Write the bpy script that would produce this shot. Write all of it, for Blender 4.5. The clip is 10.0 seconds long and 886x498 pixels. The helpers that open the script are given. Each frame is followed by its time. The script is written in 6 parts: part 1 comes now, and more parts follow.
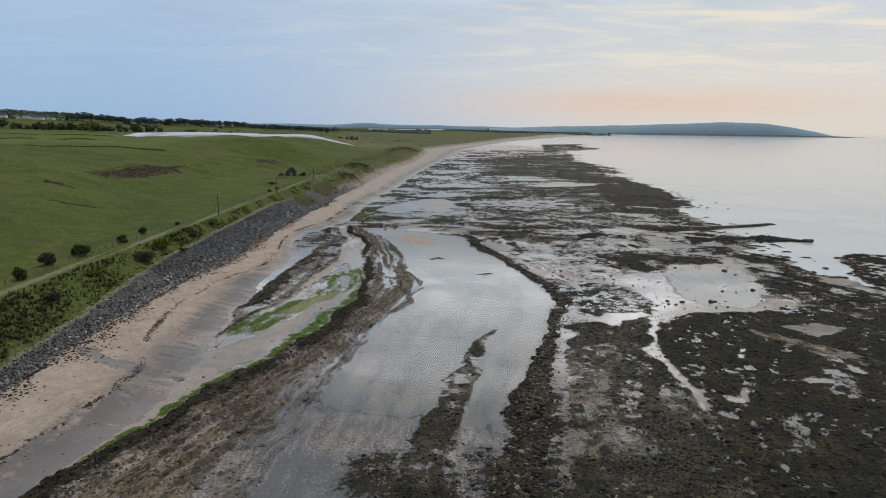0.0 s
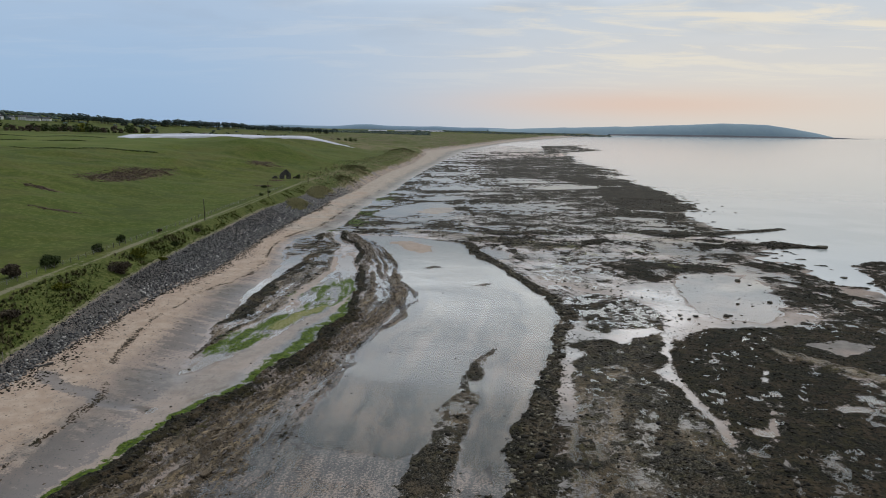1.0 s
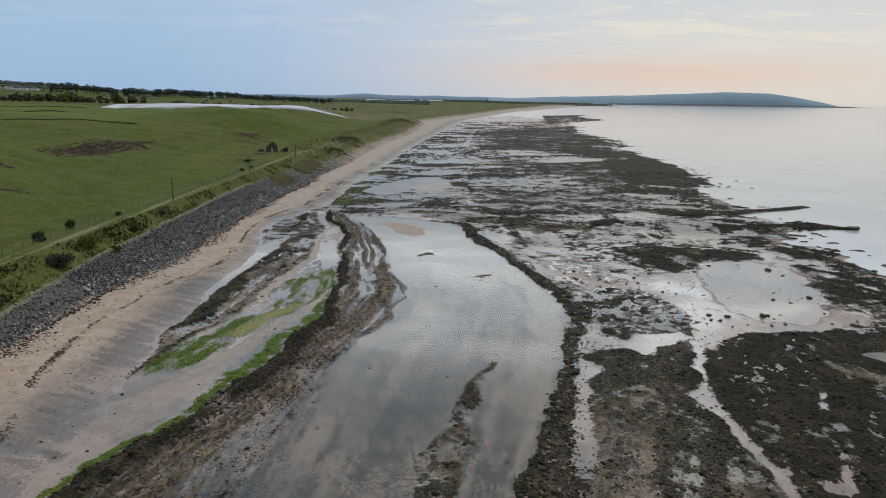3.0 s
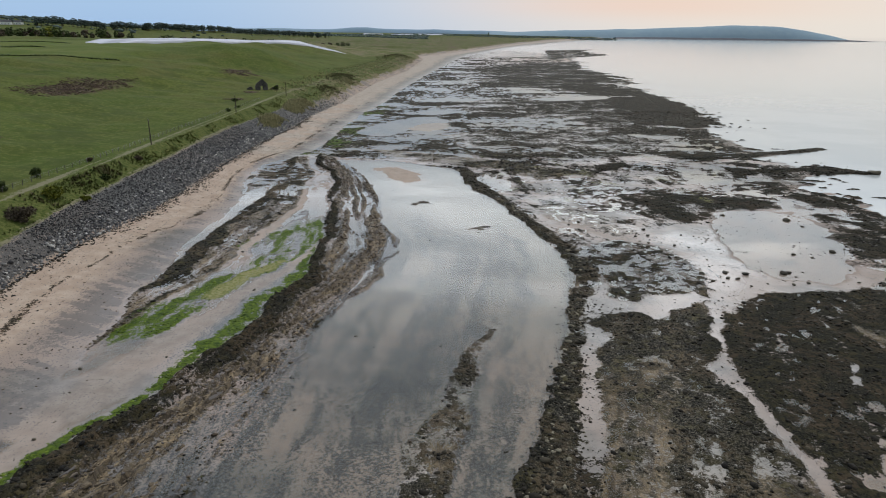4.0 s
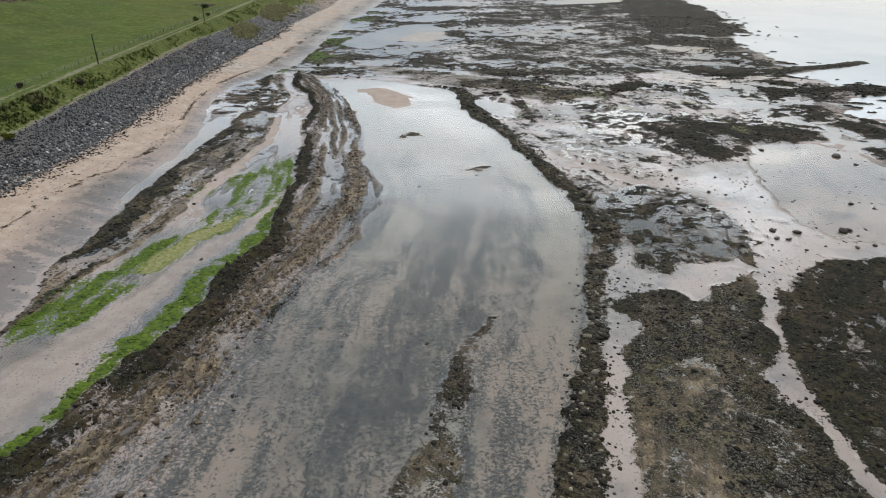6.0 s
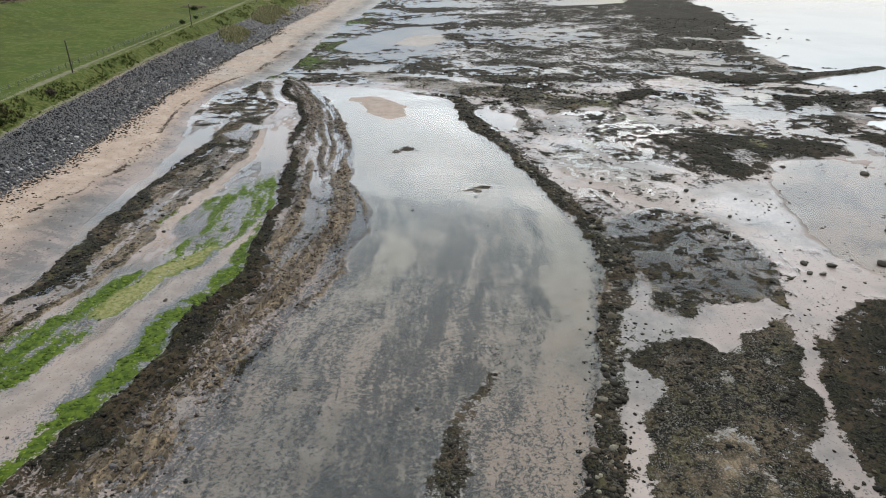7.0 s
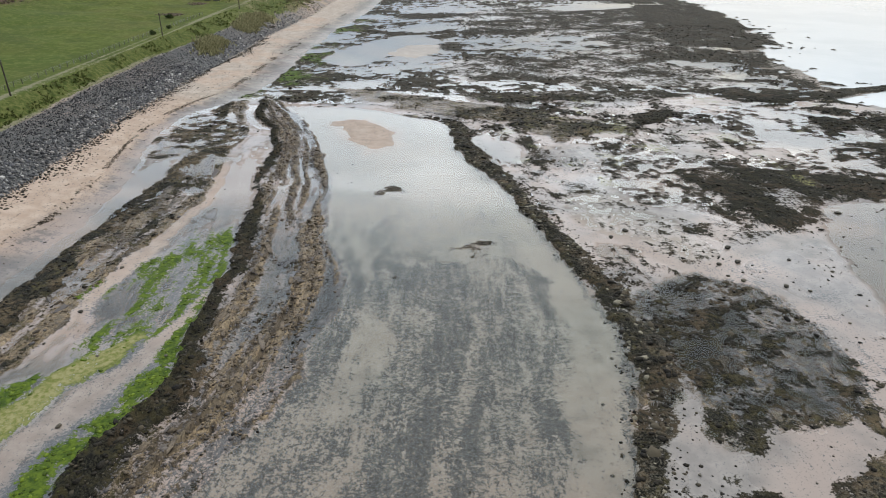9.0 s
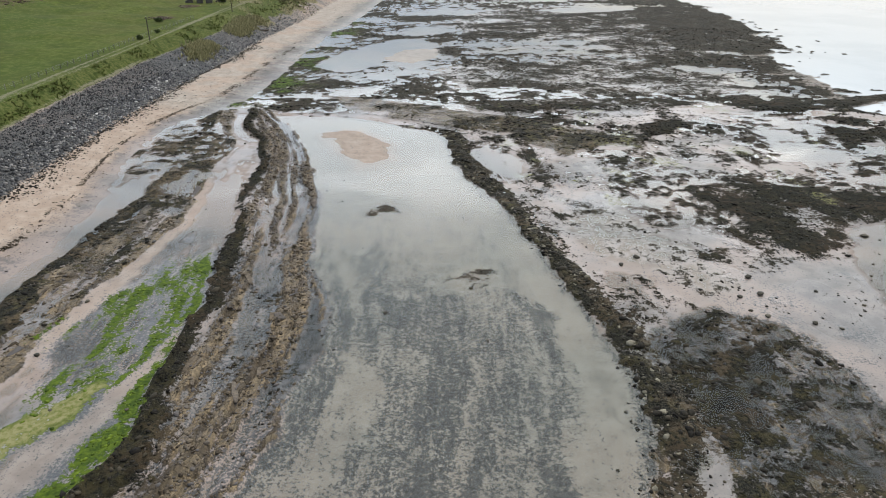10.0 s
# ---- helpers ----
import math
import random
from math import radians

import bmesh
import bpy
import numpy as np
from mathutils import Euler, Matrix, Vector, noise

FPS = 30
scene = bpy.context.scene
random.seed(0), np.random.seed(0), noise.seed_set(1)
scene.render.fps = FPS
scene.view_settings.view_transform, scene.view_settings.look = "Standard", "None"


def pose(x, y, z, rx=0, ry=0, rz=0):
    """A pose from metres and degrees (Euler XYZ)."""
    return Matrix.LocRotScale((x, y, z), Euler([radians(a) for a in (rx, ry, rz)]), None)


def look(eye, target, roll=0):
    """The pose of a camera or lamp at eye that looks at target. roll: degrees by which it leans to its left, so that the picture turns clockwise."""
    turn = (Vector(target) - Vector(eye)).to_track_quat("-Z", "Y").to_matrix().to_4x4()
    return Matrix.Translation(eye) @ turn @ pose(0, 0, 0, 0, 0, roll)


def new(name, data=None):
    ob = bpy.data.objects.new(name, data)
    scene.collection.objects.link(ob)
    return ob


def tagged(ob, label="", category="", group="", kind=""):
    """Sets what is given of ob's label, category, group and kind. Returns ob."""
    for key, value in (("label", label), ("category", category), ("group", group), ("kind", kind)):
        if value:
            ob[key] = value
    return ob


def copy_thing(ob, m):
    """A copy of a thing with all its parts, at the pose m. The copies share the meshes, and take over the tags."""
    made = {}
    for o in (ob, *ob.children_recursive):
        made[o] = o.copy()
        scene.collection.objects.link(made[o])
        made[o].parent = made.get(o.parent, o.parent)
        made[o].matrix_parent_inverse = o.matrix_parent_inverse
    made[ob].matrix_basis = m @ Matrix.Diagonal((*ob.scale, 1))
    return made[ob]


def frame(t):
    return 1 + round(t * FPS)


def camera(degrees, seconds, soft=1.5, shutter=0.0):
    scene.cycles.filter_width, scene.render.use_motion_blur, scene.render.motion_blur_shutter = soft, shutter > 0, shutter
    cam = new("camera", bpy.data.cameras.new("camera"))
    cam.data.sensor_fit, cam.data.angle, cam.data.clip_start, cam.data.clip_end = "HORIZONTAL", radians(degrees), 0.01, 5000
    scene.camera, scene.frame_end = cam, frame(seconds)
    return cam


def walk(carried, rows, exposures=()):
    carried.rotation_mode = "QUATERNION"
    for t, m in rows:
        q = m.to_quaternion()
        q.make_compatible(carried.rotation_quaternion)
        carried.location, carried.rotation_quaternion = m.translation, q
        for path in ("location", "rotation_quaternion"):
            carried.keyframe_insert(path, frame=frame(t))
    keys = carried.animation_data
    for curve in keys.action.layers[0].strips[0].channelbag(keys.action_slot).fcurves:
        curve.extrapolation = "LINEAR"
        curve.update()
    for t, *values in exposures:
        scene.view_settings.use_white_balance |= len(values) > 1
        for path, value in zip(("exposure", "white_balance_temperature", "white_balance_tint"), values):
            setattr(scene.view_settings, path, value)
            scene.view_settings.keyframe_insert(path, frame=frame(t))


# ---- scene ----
# Camera: a drone 40 m over the foreshore, flying along the coast and tilting down.
cam = camera(68.3, 10.0, soft=1.0)
METRES, EYE, TILT, LEAN, TURN = 102.8, 40.0, 0.0, 0.0, 0.0
ROWS = [
    (0.0, 0.0, 0.0, 0.0, 0.16, -10.72, -0.86),
    (0.5, 0.0038, 0.0515, 0.0004, 0.15, -10.67, -0.87),
    (1.0, 0.0074, 0.1027, 0.0005, 0.14, -10.61, -0.87),
    (1.5, 0.0112, 0.154, 0.0005, 0.13, -10.56, -0.85),
    (2.0, 0.0149, 0.202, 0.0006, 0.13, -10.52, -0.84),
    (3.5, 0.0262, 0.3549, -0.001, 0.07, -15.77, -0.74),
    (4.0, 0.0312, 0.4057, -0.0011, 0.07, -18.56, -0.7),
    (4.5, 0.0353, 0.4564, -0.0014, 0.05, -21.37, -0.65),
    (5.0, 0.0389, 0.5074, -0.0018, 0.03, -24.19, -0.59),
    (5.5, 0.042, 0.559, -0.0013, 0.01, -26.42, -0.55),
    (7.0, 0.0518, 0.7136, -0.0017, -0.01, -26.68, -0.51),
    (7.5, 0.0549, 0.7651, -0.002, -0.02, -26.67, -0.51),
    (8.0, 0.0584, 0.8165, -0.0021, -0.01, -26.66, -0.49),
    (8.5, 0.0616, 0.868, -0.0021, -0.02, -26.65, -0.48),
    (9.0, 0.0651, 0.919, -0.0015, -0.01, -26.64, -0.47),
    (9.5, 0.0679, 0.963, -0.0006, -0.01, -26.63, -0.46),
    (10.0, 0.0702, 0.9975, -0.0003, -0.01, -26.64, -0.46),
]
EXPOSURES = [(0.0, -0.37), (2.0, -0.44), (3.5, -0.28), (4.5, -0.09), (5.5, 0.09), (7.0, 0.30), (8.0, 0.35), (10.0, 0.35)]
walk(cam, [(t, pose(0, 0, EYE, TILT, LEAN, TURN) @ pose(METRES * x, METRES * y, METRES * z, 90 + pitch, roll, yaw)) for t, x, y, z, yaw, pitch, roll in ROWS], EXPOSURES)

# ---- sky and sun: a thin overcast evening, the sun low behind cloud ----
SUN_AZ, SUN_EL = 14.0, 64.0


def build_world():
    world = bpy.data.worlds.new("sky")
    scene.world = world
    world.use_nodes = True
    nt = world.node_tree
    nt.nodes.clear()
    n, l = nt.nodes.new, nt.links.new

    def math_node(op, a, b=None, c=None, clamp=False):
        m = n("ShaderNodeMath")
        m.operation, m.use_clamp = op, clamp
        for i, v in enumerate((a, b, c)):
            if v is None:
                continue
            if isinstance(v, (int, float)):
                m.inputs[i].default_value = v
            else:
                l(v, m.inputs[i])
        return m.outputs[0]

    def mix(fac, a, b):
        m = n("ShaderNodeMix")
        m.data_type = "RGBA"
        for sock, v in ((m.inputs[0], fac), (m.inputs[6], a), (m.inputs[7], b)):
            if isinstance(v, (int, float)):
                sock.default_value = v
            elif isinstance(v, tuple):
                sock.default_value = (*v, 1)
            else:
                l(v, sock)
        return m.outputs[2]

    def ramp01(v, lo, hi):
        m = n("ShaderNodeMapRange")
        m.interpolation_type = "SMOOTHSTEP"
        m.inputs[1].default_value, m.inputs[2].default_value = lo, hi
        l(v, m.inputs[0])
        return m.outputs[0]

    co = n("ShaderNodeTexCoord").outputs["Generated"]
    sep = n("ShaderNodeSeparateXYZ")
    l(co, sep.inputs[0])
    x, y, z = sep.outputs
    up = math_node("MAXIMUM", z, 0.0)
    sky = n("ShaderNodeTexSky")
    sky.sky_type, sky.sun_disc = "NISHITA", False
    sky.sun_elevation, sky.sun_rotation = radians(SUN_EL), radians(SUN_AZ)
    sky.air_density, sky.dust_density, sky.ozone_density = 1.0, 1.5, 1.5
    dim = n("ShaderNodeMix")
    dim.data_type, dim.blend_type = "RGBA", "MULTIPLY"
    dim.inputs[0].default_value = 1.0
    l(sky.outputs[0], dim.inputs[6])
    dim.inputs[7].default_value = (0.1, 0.1, 0.1, 1)
    # side to side: cool blue inland, warm grey towards the sun over the sea
    side = ramp01(x, -0.45, 0.42)
    low = mix(side, (0.44, 0.66, 0.97), (1.0, 0.93, 0.85))
    high = mix(side, (0.58, 0.74, 0.96), (0.80, 0.88, 0.96))
    base = mix(ramp01(up, 0.02, 0.22), low, high)
    base = mix(0.12, base, dim.outputs[2])
    # glow round the hidden sun, close over the horizon
    dx = math_node("SUBTRACT", x, 0.28)
    fall = math_node("MULTIPLY", math_node("MULTIPLY", dx, dx), -18.0)
    dz = math_node("SUBTRACT", up, 0.036)
    fall = math_node("ADD", fall, math_node("MULTIPLY", math_node("MULTIPLY", dz, dz), -2600.0))
    glow = math_node("EXPONENT", fall)
    ahead = ramp01(y, 0.0, 0.3)
    glow = math_node("MULTIPLY", math_node("MULTIPLY", glow, ahead), 0.55)
    base = mix(glow, base, (1.0, 0.68, 0.53))
    # cloud layer, flattened by distance
    inv = math_node("DIVIDE", 1.0, math_node("ADD", up, 0.10))
    comb = n("ShaderNodeCombineXYZ")
    l(math_node("MULTIPLY", x, inv), comb.inputs[0])
    l(math_node("MULTIPLY", y, inv), comb.inputs[1])
    wisps = n("ShaderNodeTexNoise")
    wisps.inputs["Scale"].default_value, wisps.inputs["Detail"].default_value, wisps.inputs["Roughness"].default_value = 2.1, 8, 0.62
    wisps.inputs["Distortion"].default_value = 0.6
    squash = n("ShaderNodeMapping")
    squash.inputs["Scale"].default_value = (0.5, 1.15, 1.0)
    squash.inputs["Location"].default_value = (2.3, 0.4, 0.0)
    l(comb.outputs[0], squash.inputs[0])
    l(squash.outputs[0], wisps.inputs["Vector"])
    cloud = ramp01(wisps.outputs[0], 0.47, 0.64)
    cloud_colour = mix(side, (0.66, 0.78, 0.94), (1.08, 1.0, 0.84))
    sky_col = mix(math_node("MULTIPLY", cloud, math_node("MULTIPLY", math_node("SUBTRACT", ramp01(up, 0.03, 0.12), math_node("MULTIPLY", ramp01(up, 0.25, 0.38), 0.75)), math_node("ADD", 0.25, math_node("MULTIPLY", side, 0.65)))), base, cloud_colour)
    dark_noise = n("ShaderNodeTexNoise")
    dark_noise.inputs["Scale"].default_value, dark_noise.inputs["Detail"].default_value = 1.6, 5
    l(comb.outputs[0], dark_noise.inputs["Vector"])
    shade = math_node("MULTIPLY", ramp01(dark_noise.outputs[0], 0.45, 0.7), math_node("MULTIPLY", math_node("SUBTRACT", ramp01(up, 0.06, 0.3), math_node("MULTIPLY", ramp01(up, 0.32, 0.5), 0.65)), 0.42))
    sky_col = mix(shade, sky_col, (0.34, 0.39, 0.47))
    # the side away from the sun and the zenith are duller
    dull = math_node("MULTIPLY", math_node("SUBTRACT", 1.0, ramp01(y, -0.6, 0.5)), 0.6)
    sky_col = mix(dull, sky_col, (0.26, 0.30, 0.36))
    # the sun's broad brightness through the cloud, well above the horizon
    band = math_node("DIVIDE", math_node("SUBTRACT", up, 0.29), 0.15)
    wide = math_node("SUBTRACT", x, 0.14)
    broad = math_node("EXPONENT", math_node("MULTIPLY", math_node("ADD", math_node("MULTIPLY", band, band), math_node("MULTIPLY", math_node("MULTIPLY", wide, wide), 2.6)), -1.0))
    broad = math_node("MULTIPLY", broad, ramp01(y, 0.0, 0.5))
    broad = math_node("MULTIPLY", broad, ramp01(up, 0.165, 0.235))
    broad = math_node("MULTIPLY", broad, math_node("ADD", 0.70, math_node("MULTIPLY", cloud, 0.62)))
    lit = n("ShaderNodeMix")
    lit.data_type, lit.blend_type = "RGBA", "ADD"
    l(broad, lit.inputs[0])
    l(sky_col, lit.inputs[6])
    lit.inputs[7].default_value = (2.3, 2.4, 2.5, 1)
    sky_col = lit.outputs[2]
    below = ramp01(z, -0.02, 0.0)
    sky_col = mix(below, (0.60, 0.59, 0.58), sky_col)
    bg = n("ShaderNodeBackground")
    bg.inputs["Strength"].default_value = 1.0
    l(sky_col, bg.inputs[0])
    out = n("ShaderNodeOutputWorld")
    l(bg.outputs[0], out.inputs[0])


build_world()
sun = new("sun", bpy.data.lights.new("sun", "SUN"))
sun.data.energy, sun.data.angle, sun.data.color = 1.65, radians(30), (1.0, 0.975, 0.955)
a, e = radians(SUN_AZ), radians(SUN_EL)
sun.matrix_world = look((math.sin(a) * math.cos(e) * 400, math.cos(a) * math.cos(e) * 400, math.sin(e) * 400), (0, 0, 0))

# ---- materials ----
class Nodes:
    """A small wrapper to write node materials."""

    def __init__(self, name):
        self.mat = bpy.data.materials.new(name)
        self.mat.use_nodes = True
        self.nt = self.mat.node_tree
        self.bsdf = self.nt.nodes["Principled BSDF"]
        self.out = self.nt.nodes["Material Output"]

    def n(self, kind):
        return self.nt.nodes.new(kind)

    def plug(self, sock, v):
        if isinstance(v, (int, float)):
            sock.default_value = v
        elif isinstance(v, tuple):
            sock.default_value = (*v, 1) if len(v) == 3 and sock.type == "RGBA" else v
        else:
            self.nt.links.new(v, sock)

    def set(self, **k):
        names = {"colour": "Base Color", "rough": "Roughness", "metal": "Metallic", "normal": "Normal", "spec": "Specular IOR Level", "alpha": "Alpha"}
        for key, v in k.items():
            self.plug(self.bsdf.inputs[names[key]], v)
        return self

    def m(self, op, a, b=0.0, clamp=False):
        q = self.n("ShaderNodeMath")
        q.operation, q.use_clamp = op, clamp
        self.plug(q.inputs[0], a)
        self.plug(q.inputs[1], b)
        return q.outputs[0]

    def mix(self, f, a, b, blend="MIX"):
        q = self.n("ShaderNodeMix")
        q.data_type, q.blend_type = "RGBA", blend
        self.plug(q.inputs[0], f)
        self.plug(q.inputs[6], a)
        self.plug(q.inputs[7], b)
        return q.outputs[2]

    def mixf(self, f, a, b):
        q = self.n("ShaderNodeMix")
        self.plug(q.inputs[0], f)
        self.plug(q.inputs[2], a)
        self.plug(q.inputs[3], b)
        return q.outputs[0]

    def step(self, v, lo, hi):
        q = self.n("ShaderNodeMapRange")
        q.interpolation_type = "SMOOTHSTEP"
        self.plug(q.inputs[0], v)
        self.plug(q.inputs[1], lo)
        self.plug(q.inputs[2], hi)
        return q.outputs[0]

    def place(self, scale=(1, 1, 1), turn=0.0):
        g = self.n("ShaderNodeNewGeometry")
        q = self.n("ShaderNodeMapping")
        q.inputs["Scale"].default_value = scale
        q.inputs["Rotation"].default_value = (0, 0, radians(turn))
        self.nt.links.new(g.outputs["Position"], q.inputs[0])
        return q.outputs[0]

    def noise(self, scale, detail=4, rough=0.55, vec=None, dist=0.0):
        q = self.n("ShaderNodeTexNoise")
        q.inputs["Scale"].default_value, q.inputs["Detail"].default_value = scale, detail
        q.inputs["Roughness"].default_value, q.inputs["Distortion"].default_value = rough, dist
        self.nt.links.new(vec if vec is not None else self.place(), q.inputs["Vector"])
        return q.outputs[0]

    def cells(self, scale, vec=None):
        q = self.n("ShaderNodeTexVoronoi")
        q.inputs["Scale"].default_value = scale
        self.nt.links.new(vec if vec is not None else self.place(), q.inputs["Vector"])
        return q

    def attr(self, name):
        q = self.n("ShaderNodeAttribute")
        q.attribute_name = name
        s = self.n("ShaderNodeSeparateColor")
        self.nt.links.new(q.outputs["Color"], s.inputs[0])
        return s.outputs[0], s.outputs[1], s.outputs[2], q.outputs["Alpha"]

    def bump(self, height, strength=0.4, dist=0.1):
        q = self.n("ShaderNodeBump")
        q.inputs["Strength"].default_value, q.inputs["Distance"].default_value = strength, dist
        self.nt.links.new(height, q.inputs["Height"])
        return q.outputs[0]

    def rand(self):
        return self.n("ShaderNodeObjectInfo").outputs["Random"]

    def island(self):
        return self.n("ShaderNodeNewGeometry").outputs["Random Per Island"]


def simple(name, c1, c2, scale=2.0, rough=0.85, bump=0.3, by=None, c3=None, dist=0.08):
    """Two tones broken by noise at two scales, with relief; by: 'object' or 'island' varies the tone piece by piece."""
    k = Nodes(name)
    big, fine = k.noise(scale * 0.18, 4), k.noise(scale * 2.4, 5, 0.65)
    f = k.step(k.m("ADD", k.m("MULTIPLY", big, 0.5), k.m("MULTIPLY", fine, 0.5)), 0.36, 0.64)
    col = k.mix(f, c1, c2)
    if by:
        r = k.rand() if by == "object" else k.island()
        col = k.mix(k.step(r, 0.55, 1.0), col, c3 or c2)
        v = k.m("ADD", k.m("MULTIPLY", r, 0.7), 0.65)
        col = k.mix(1.0, col, k_grey(k, v), "MULTIPLY")
    k.set(colour=col, rough=rough, spec=0.12, normal=k.bump(fine, bump, dist))
    return k.mat


def k_grey(k, v):
    q = k.n("ShaderNodeCombineColor")
    for i in range(3):
        k.nt.links.new(v, q.inputs[i])
    return q.outputs[0]


def ground_material():
    k = Nodes("coastal_ground")
    weed, rock, green, gravel = k.attr("zone_shore")
    grass, dry, path, heath = k.attr("zone_land")
    wet, stain, tussock, pale = k.attr("zone_detail")
    n_big, n_mid = k.noise(0.05, 4), k.noise(0.45, 5, 0.6)
    n_fine, n_grit = k.noise(1.5, 5, 0.68), k.noise(5.0, 4, 0.68)
    jit = k.m("MULTIPLY", k.m("SUBTRACT", n_fine, 0.5), 1.7)
    jit2 = k.m("ADD", jit, k.m("MULTIPLY", k.m("SUBTRACT", n_grit, 0.5), 1.3))

    def edge(a, amount=0.9, lo=0.40, hi=0.60):
        return k.step(k.m("ADD", a, k.m("MULTIPLY", jit2, amount)), lo, hi)

    # sand: damp grey below, dry and warm above the tide line
    damp = k.mix(k.step(n_mid, 0.35, 0.65), (0.145, 0.126, 0.109), (0.21, 0.184, 0.158))
    damp = k.mix(k.step(n_big, 0.41, 0.57), damp, (0.285, 0.222, 0.180))
    damp = k.mix(k.m("MULTIPLY", k.step(n_grit, 0.58, 0.70), 0.6), damp, (0.11, 0.10, 0.09))
    warm = k.mix(k.step(n_mid, 0.35, 0.7), (0.34, 0.252, 0.186), (0.43, 0.335, 0.256))
    sand = k.mix(dry, damp, warm)
    sand = k.mix(k.m("MULTIPLY", edge(stain, 0.8), 0.75), sand, (0.13, 0.115, 0.105))
    sand = k.mix(k.m("MULTIPLY", pale, 0.7), sand, k.mix(k.step(n_mid, 0.35, 0.65), (0.27, 0.255, 0.215), (0.35, 0.332, 0.282)))
    # dark shingle under the shallows
    grv = k.mix(k.step(n_grit, 0.4, 0.62), (0.025, 0.028, 0.030), (0.098, 0.099, 0.094))
    grv = k.mix(k.m("MULTIPLY", k.step(n_fine, 0.54, 0.66), 0.35), grv, (0.11, 0.115, 0.105))
    n_run = k.noise(1.5, 5, 0.65, k.place((1.0, 0.16, 1.0)))
    n_speck = k.noise(3.2, 4, 0.7)
    f_grv = k.m("ADD", gravel, k.m("MULTIPLY", k.m("SUBTRACT", n_run, 0.5), 1.5))
    f_grv = k.m("ADD", f_grv, k.m("ADD", k.m("MULTIPLY", k.m("SUBTRACT", n_speck, 0.5), 3.4), k.m("MULTIPLY", k.m("SUBTRACT", n_grit, 0.5), 2.4)))
    f_grv = k.step(f_grv, 0.34, 0.66)
    col = k.mix(k.m("MULTIPLY", f_grv, 0.88), sand, grv)
    # brown bedrock
    rk = k.mix(k.step(n_fine, 0.35, 0.65), (0.072, 0.054, 0.033), (0.295, 0.215, 0.125))
    rk = k.mix(k.step(n_mid, 0.54, 0.74), rk, (0.15, 0.13, 0.112))
    rk = k.mix(k.m("MULTIPLY", edge(stain, 0.7), 0.72), rk, (0.028, 0.023, 0.018))
    warp = k.n("ShaderNodeVectorMath")
    warp.operation = "MULTIPLY_ADD"
    wob_n = k.n("ShaderNodeTexNoise")
    wob_n.inputs["Scale"].default_value = 0.8
    k.nt.links.new(k.place(), wob_n.inputs["Vector"])
    k.nt.links.new(wob_n.outputs["Color"], warp.inputs[0])
    warp.inputs[1].default_value = (0.9, 0.9, 0.0)
    k.nt.links.new(k.place((1.5, 0.55, 0.0), -14), warp.inputs[2])
    joint = k.cells(1.0, warp.outputs[0])
    joint.feature = "DISTANCE_TO_EDGE"
    gap = k.m("SUBTRACT", 1.0, k.step(joint.outputs["Distance"], 0.015, 0.09))
    tone = k.cells(1.0, warp.outputs[0])
    block = k.n("ShaderNodeSeparateColor")
    k.nt.links.new(tone.outputs["Color"], block.inputs[0])
    rk = k.mix(k.m("MULTIPLY", k.step(block.outputs[0], 0.45, 1.0), 0.30), rk, (0.34, 0.265, 0.165))
    rk = k.mix(k.m("MULTIPLY", k.step(block.outputs[1], 0.45, 1.0), 0.35), rk, (0.075, 0.06, 0.045))
    rk = k.mix(k.m("MULTIPLY", k.m("MULTIPLY", gap, k.step(n_fine, 0.42, 0.62)), 0.6), rk, (0.030, 0.024, 0.018))
    f_rock = edge(rock, 0.8)
    col = k.mix(f_rock, col, rk)
    # wrack and kelp
    wd = k.mix(k.step(n_grit, 0.40, 0.62), (0.007, 0.007, 0.006), (0.036, 0.033, 0.022))
    wd = k.mix(k.m("MULTIPLY", k.step(n_mid, 0.45, 0.62), k.step(n_fine, 0.40, 0.56)), wd, k.mix(rock, (0.032, 0.028, 0.016), (0.085, 0.071, 0.030)))
    wd = k.mix(k.m("MULTIPLY", k.step(k.noise(0.16, 4), 0.47, 0.60), k.step(n_fine, 0.42, 0.58)), wd, k.mix(rock, (0.046, 0.034, 0.022), (0.115, 0.084, 0.048)))
    wd = k.mix(k.m("MULTIPLY", k.step(n_grit, 0.60, 0.72), k.step(n_fine, 0.45, 0.6)), wd, (0.125, 0.106, 0.08))
    wd = k.mix(k.m("MULTIPLY", k.m("MULTIPLY", pale, 0.8), k.step(k.m("ADD", n_grit, k.m("MULTIPLY", jit, 0.15)), 0.50, 0.60)), wd, (0.17, 0.148, 0.115))
    f_weed = edge(k.m("ADD", weed, k.m("MULTIPLY", k.m("SUBTRACT", n_mid, 0.5), 1.1)), 1.1, 0.42, 0.58)
    col = k.mix(f_weed, col, wd)
    gr = k.mix(k.step(n_fine, 0.35, 0.65), (0.026, 0.050, 0.006), (0.092, 0.130, 0.012))
    gr = k.mix(k.m("MULTIPLY", pale, 0.85), gr, k.mix(k.step(n_fine, 0.36, 0.62), (0.135, 0.145, 0.030), (0.27, 0.24, 0.115)))
    f_green = edge(green, 1.0, 0.42, 0.58)
    col = k.mix(f_green, col, gr)
    # land
    g1 = k.mix(k.step(n_mid, 0.35, 0.68), (0.060, 0.078, 0.014), (0.100, 0.118, 0.025))
    g1 = k.mix(k.step(n_big, 0.4, 0.62), g1, (0.088, 0.090, 0.025))
